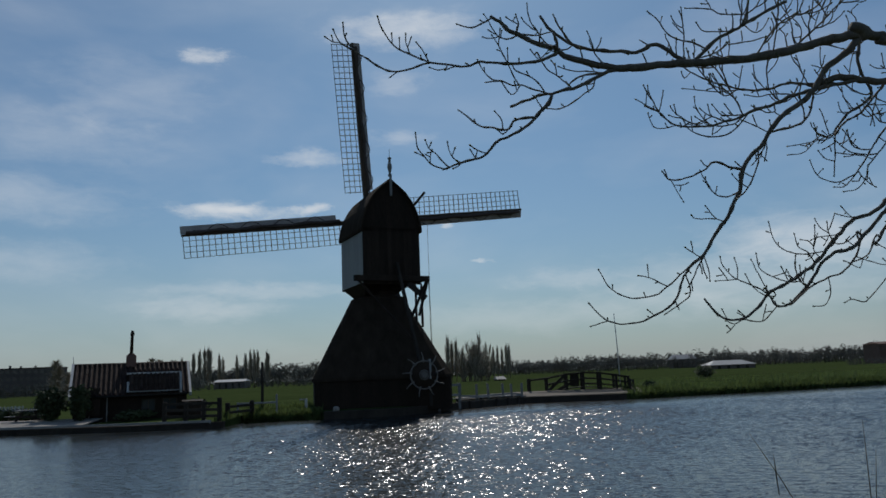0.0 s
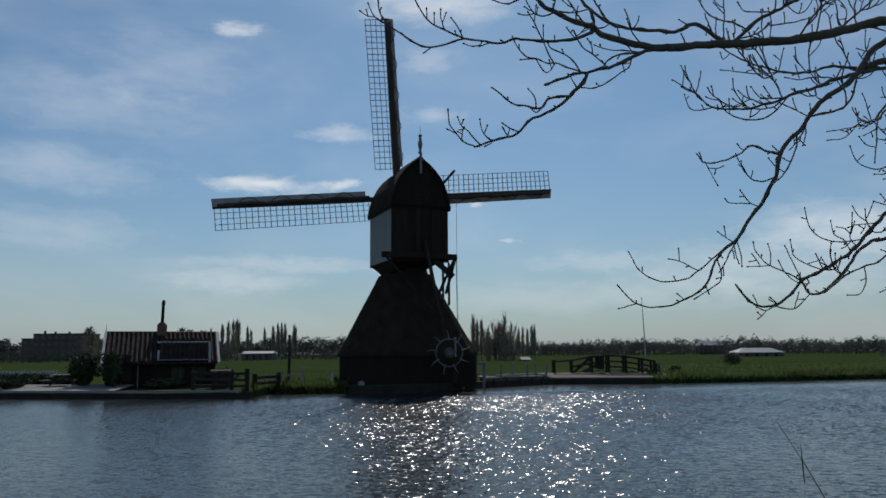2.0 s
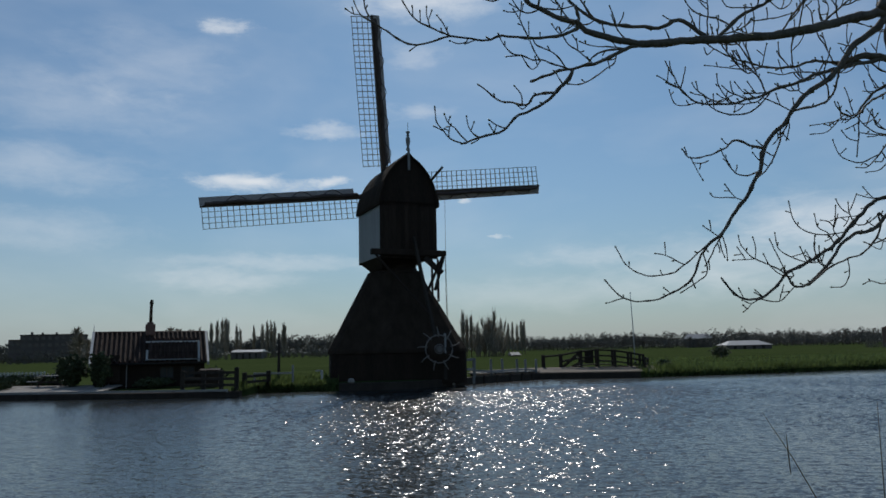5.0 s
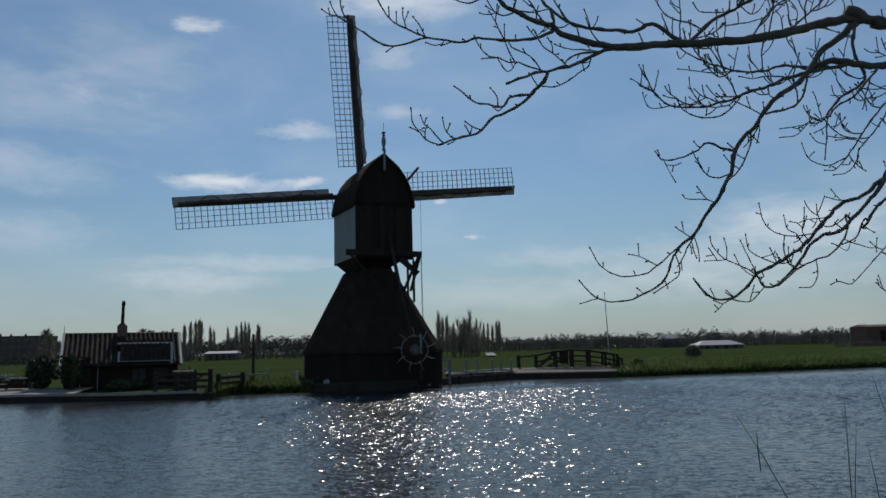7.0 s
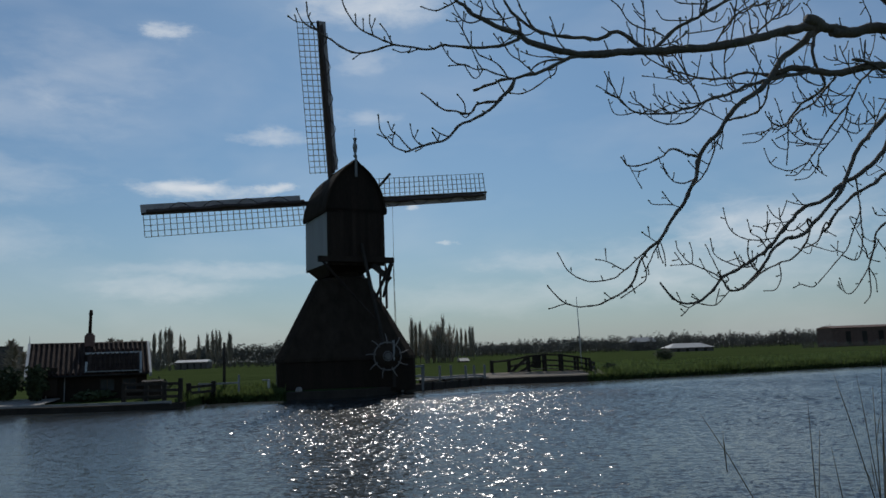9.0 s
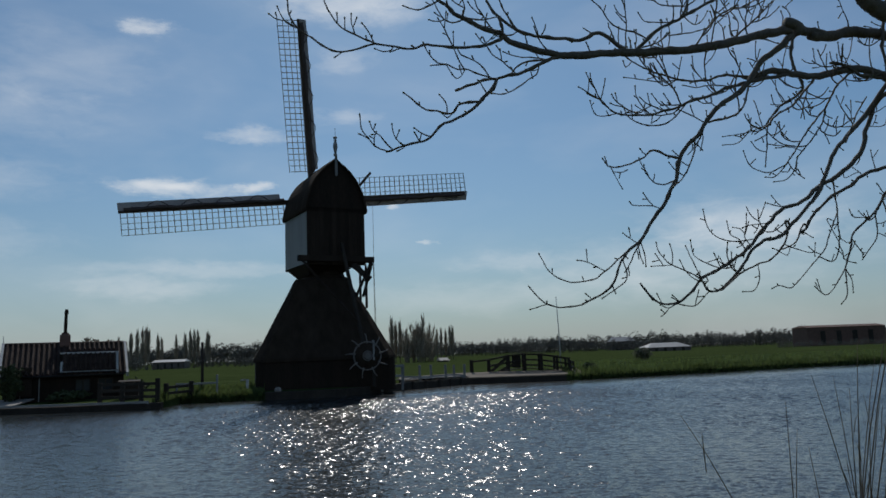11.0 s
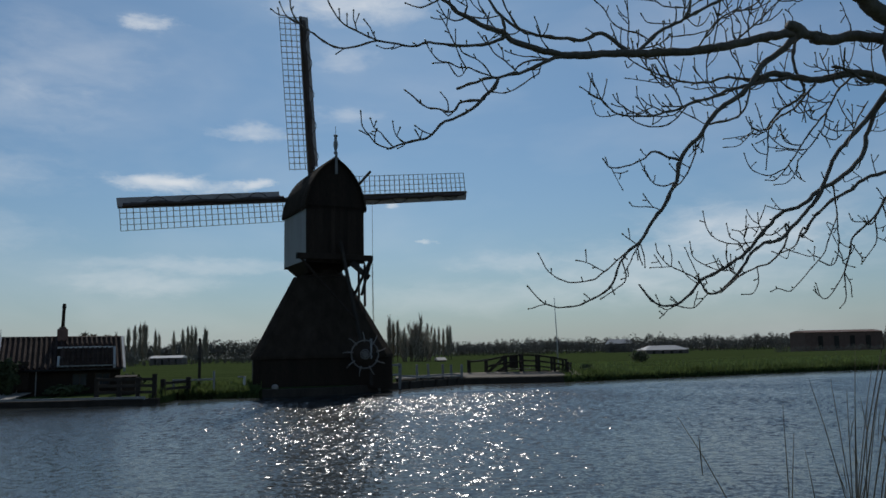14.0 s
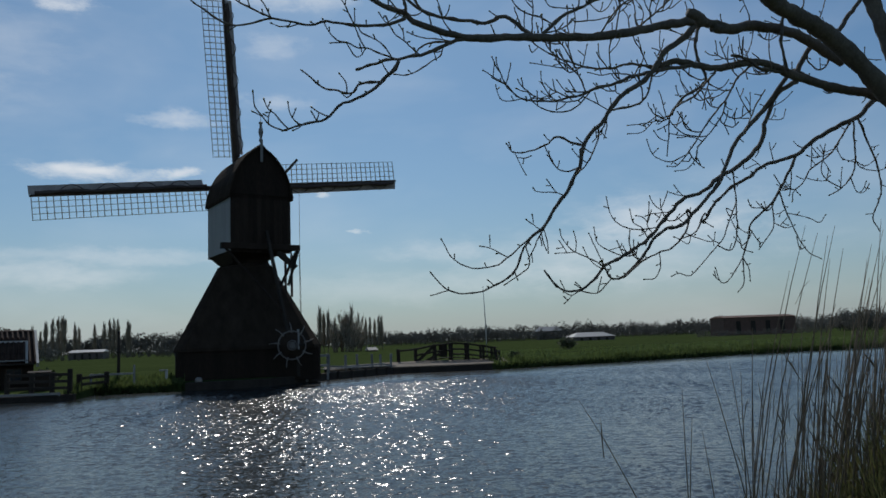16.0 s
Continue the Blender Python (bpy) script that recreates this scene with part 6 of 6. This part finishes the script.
limb(0.0041, 0.0033, [(4.20, 5.69, 3.05), (4.31, 5.69, 3.01), (4.39, 5.69, 3.03)])
limb(0.0041, 0.0033, [(3.94, 5.64, 2.98), (3.91, 5.66, 2.97), (3.87, 5.69, 3.02)])
limb(0.0041, 0.0033, [(3.94, 5.64, 3.00), (4.00, 5.66, 2.93), (4.05, 5.68, 2.88)])
limb(0.0041, 0.0033, [(4.16, 5.68, 3.18), (4.02, 5.70, 3.18), (4.00, 5.71, 3.24)])
limb(0.0083, 0.0041, [(5.13, 5.78, 3.98), (4.99, 5.75, 3.83), (4.87, 5.73, 3.69), (4.73, 5.70, 3.59), (4.59, 5.68, 3.51), (4.48, 5.65, 3.38), (4.36, 5.62, 3.30), (4.33, 5.60, 3.22)], 2)
limb(0.0041, 0.0033, [(4.69, 5.76, 3.76), (4.64, 5.74, 3.53)])
limb(0.0041, 0.0033, [(4.74, 5.71, 3.59), (4.76, 5.68, 3.51), (4.71, 5.65, 3.41)])
limb(0.0041, 0.0033, [(4.53, 5.67, 3.43), (4.71, 5.70, 3.41), (4.80, 5.72, 3.46)])
limb(0.0083, 0.0041, [(5.14, 5.78, 3.99), (5.11, 5.76, 3.73), (5.09, 5.75, 3.58), (5.01, 5.73, 3.45), (4.88, 5.72, 3.34), (4.77, 5.71, 3.29)], 2)
limb(0.0041, 0.0033, [(4.89, 5.72, 3.34), (4.97, 5.77, 3.54)])
limb(0.0049, 0.0033, [(5.01, 5.73, 3.45), (5.04, 5.71, 3.32), (5.11, 5.70, 3.32), (5.15, 5.69, 3.38)])
limb(0.0041, 0.0033, [(5.10, 5.75, 3.60), (5.16, 5.73, 3.55), (5.23, 5.70, 3.59), (5.26, 5.68, 3.64)])
limb(0.0041, 0.0033, [(5.09, 5.75, 3.59), (4.99, 5.78, 3.63), (4.96, 5.81, 3.72), (4.87, 5.84, 3.70), (4.85, 5.86, 3.76)])
limb(0.0101, 0.0041, [(5.19, 5.78, 4.01), (5.27, 5.79, 3.79), (5.34, 5.80, 3.62), (5.38, 5.81, 3.39), (5.34, 5.81, 3.26), (5.26, 5.81, 3.11), (5.32, 5.82, 3.00)])
limb(0.0041, 0.0033, [(5.37, 5.81, 3.41), (5.49, 5.84, 3.37), (5.61, 5.89, 3.25)])
limb(0.0041, 0.0033, [(4.14, 5.71, 3.52), (4.11, 5.71, 3.56), (4.02, 5.75, 3.52), (4.02, 5.77, 3.59)])
limb(0.0041, 0.0033, [(4.28, 5.73, 3.57), (4.29, 5.78, 3.75)])
limb(0.0184, 0.0221, [(5.27, 5.64, 5.09), (5.06, 5.63, 4.86), (4.92, 5.62, 4.70), (4.68, 5.61, 4.59), (4.40, 5.56, 4.25)])
limb(0.0129, 0.0120, [(4.34, 5.45, 4.94), (4.25, 5.40, 4.72), (4.18, 5.35, 4.45), (4.18, 5.32, 4.22)], 3)
limb(0.0066, 0.0066, [(4.60, 5.60, 4.49), (4.60, 5.60, 4.42), (4.69, 5.60, 4.36), (4.78, 5.60, 4.40), (4.83, 5.60, 4.51)])
limb(0.0147, 0.0101, [(4.24, 5.40, 4.24), (3.95, 5.34, 4.25), (3.82, 5.31, 4.31), (3.67, 5.28, 4.32)], 4)
limb(0.0049, 0.0041, [(4.12, 5.40, 4.61), (4.11, 5.40, 4.57), (4.05, 5.34, 4.40), (4.01, 5.27, 4.22)])
limb(0.0041, 0.0033, [(3.94, 5.36, 4.60), (3.93, 5.36, 4.53), (3.86, 5.31, 4.40), (3.78, 5.27, 4.30)])
limb(0.0049, 0.0033, [(3.89, 5.35, 4.59), (3.89, 5.33, 4.67), (3.85, 5.31, 4.75), (3.80, 5.30, 4.70)])
limb(0.0057, 0.0049, [(3.94, 5.28, 4.05), (3.80, 5.24, 3.87), (3.67, 5.19, 3.67)])
limb(0.0041, 0.0033, [(3.76, 5.22, 3.81), (3.70, 5.25, 3.96), (3.68, 5.26, 4.04)])
limb(0.0033, 0.0033, [(3.76, 5.23, 3.83), (3.82, 5.30, 4.02)])
limb(0.0041, 0.0033, [(4.17, 5.68, 4.00), (4.37, 5.67, 4.09), (4.46, 5.66, 4.17)])
limb(0.0041, 0.0033, [(4.23, 5.70, 3.96), (4.29, 5.73, 3.95), (4.43, 5.77, 3.97), (4.49, 5.80, 4.06)])
limb(0.0049, 0.0041, [(4.54, 5.49, 4.56), (4.59, 5.49, 4.63), (4.78, 5.59, 4.88), (4.88, 5.65, 5.04)])
limb(0.0066, 0.0057, [(4.94, 5.62, 4.73), (4.73, 5.74, 4.89), (4.79, 5.81, 5.11)])
limb(0.0041, 0.0033, [(4.46, 5.43, 4.19), (4.46, 5.42, 4.24)])
limb(0.0041, 0.0033, [(5.31, 5.58, 4.46), (5.12, 5.54, 4.45), (5.10, 5.52, 4.53)])


# ---- reeds and grass on the near bank ----
rr = random.Random(8)


def stem(bm, x, y, z, h, dx, dy, r):
    pts = [(x + dx * f ** 1.6, y + dy * f ** 1.6, z + h * f) for f in (0, 0.3, 0.6, 0.85, 1.0)]
    tube(bm, pts, [r, r * 0.95, r * 0.8, r * 0.55, r * 0.25], 5)
    return pts


def reed(x, y, h, dx, label_group, heavy=1.0):
    x, z = x + 0.27, -0.15
    t = thing("reed", pose(x, y, z), "dry brown reed stalk at the water's edge", "reed", label_group)
    bm = bmesh.new()
    pts = stem(bm, 0, 0, 0, h, dx, rr.uniform(-0.15, 0.15), 0.0056 * heavy)
    if rr.random() < 0.55:
        for _ in range(rr.randrange(1, 4)):
            f = rr.uniform(0.35, 0.85)
            p = Vector(pts[0]).lerp(Vector(pts[-1]), f)
            q = p + Vector((rr.uniform(-0.12, 0.2), rr.uniform(-0.1, 0.1), rr.uniform(0.15, 0.32)))
            m = p.lerp(q, 0.5) + Vector((0, 0, 0.03))
            s = Vector((0.006, 0.003, 0))
            v = [bm.verts.new(c) for c in (p - s * 0.5, p + s * 0.5, m + s, q, m - s)]
            bm.faces.new(v)
    part("stalk", bm, M_REED, t)
    return t


# the dense clump by the tree
for i in range(290):
    u = rr.random() ** 0.8
    x = 3.42 + 2.1 * u
    y = 5.1 + rr.uniform(-0.25, 0.6) + 0.15 * u
    reed(x, y, rr.gauss(2.05, 0.16), rr.gauss(0.27, 0.13), "reed clump")
# taller stalks that lean away
for i in range(54):
    x = 3.2 + 1.9 * rr.random()
    reed(x, 5.05 + rr.uniform(-0.2, 0.5), rr.uniform(2.45, 3.15), rr.uniform(0.4, 0.95), "tall reeds", 1.1)
# single stalks further out
for x, h, dx in ((2.58, 1.95, 0.1), (2.6, 1.75, 0.14), (2.8, 1.65, -0.06), (2.9, 2.05, -0.02), (3.15, 2.12, -0.3), (2.63, 1.9, -0.75)):
    reed(x, 4.9 + rr.uniform(-0.2, 0.2), h, dx, "single reeds")
# undergrowth of dead blades at their feet
bm = bmesh.new()
for i in range(5200):
    x = rr.uniform(3.75, 6.4)
    y = 5.0 + rr.uniform(-0.5, 0.9)
    h = rr.uniform(0.5, 1.25) * (0.55 + 0.45 * min(1, (x - 3.2) / 0.9))
    blades(bm, x, y, -0.1, h, rr, 0.35, 0.007)
tagged(part("reed_undergrowth", bm, M_REED), "tangle of dead reed leaves at the water's edge", "reeds", kind="stuff")
bm = bmesh.new()
for i in range(5000):
    x = rr.uniform(-6, 8.5)
    y = near_y(x) - abs(rr.gauss(0, 0.8))
    if abs(x) < 0.7 and y > -0.6 and y < 0.8:
        continue
    blades(bm, x, y, 0.0 if y > near_y(x) - 0.3 else 0.35, rr.uniform(0.15, 0.4), rr, 0.5, 0.008)
for i in range(5000):
    x = rr.uniform(4.0, 6.3)
    blades(bm, x, 4.85 + rr.uniform(-0.4, 0.5), 0.1, rr.uniform(0.8, 1.65) * (0.6 + 0.4 * min(1, (x - 3.95) / 0.7)), rr, 0.35, 0.009)
tagged(part("near_grass", bm, M_NEARGRASS), "tufts of green grass on the near bank", "grass", kind="stuff")
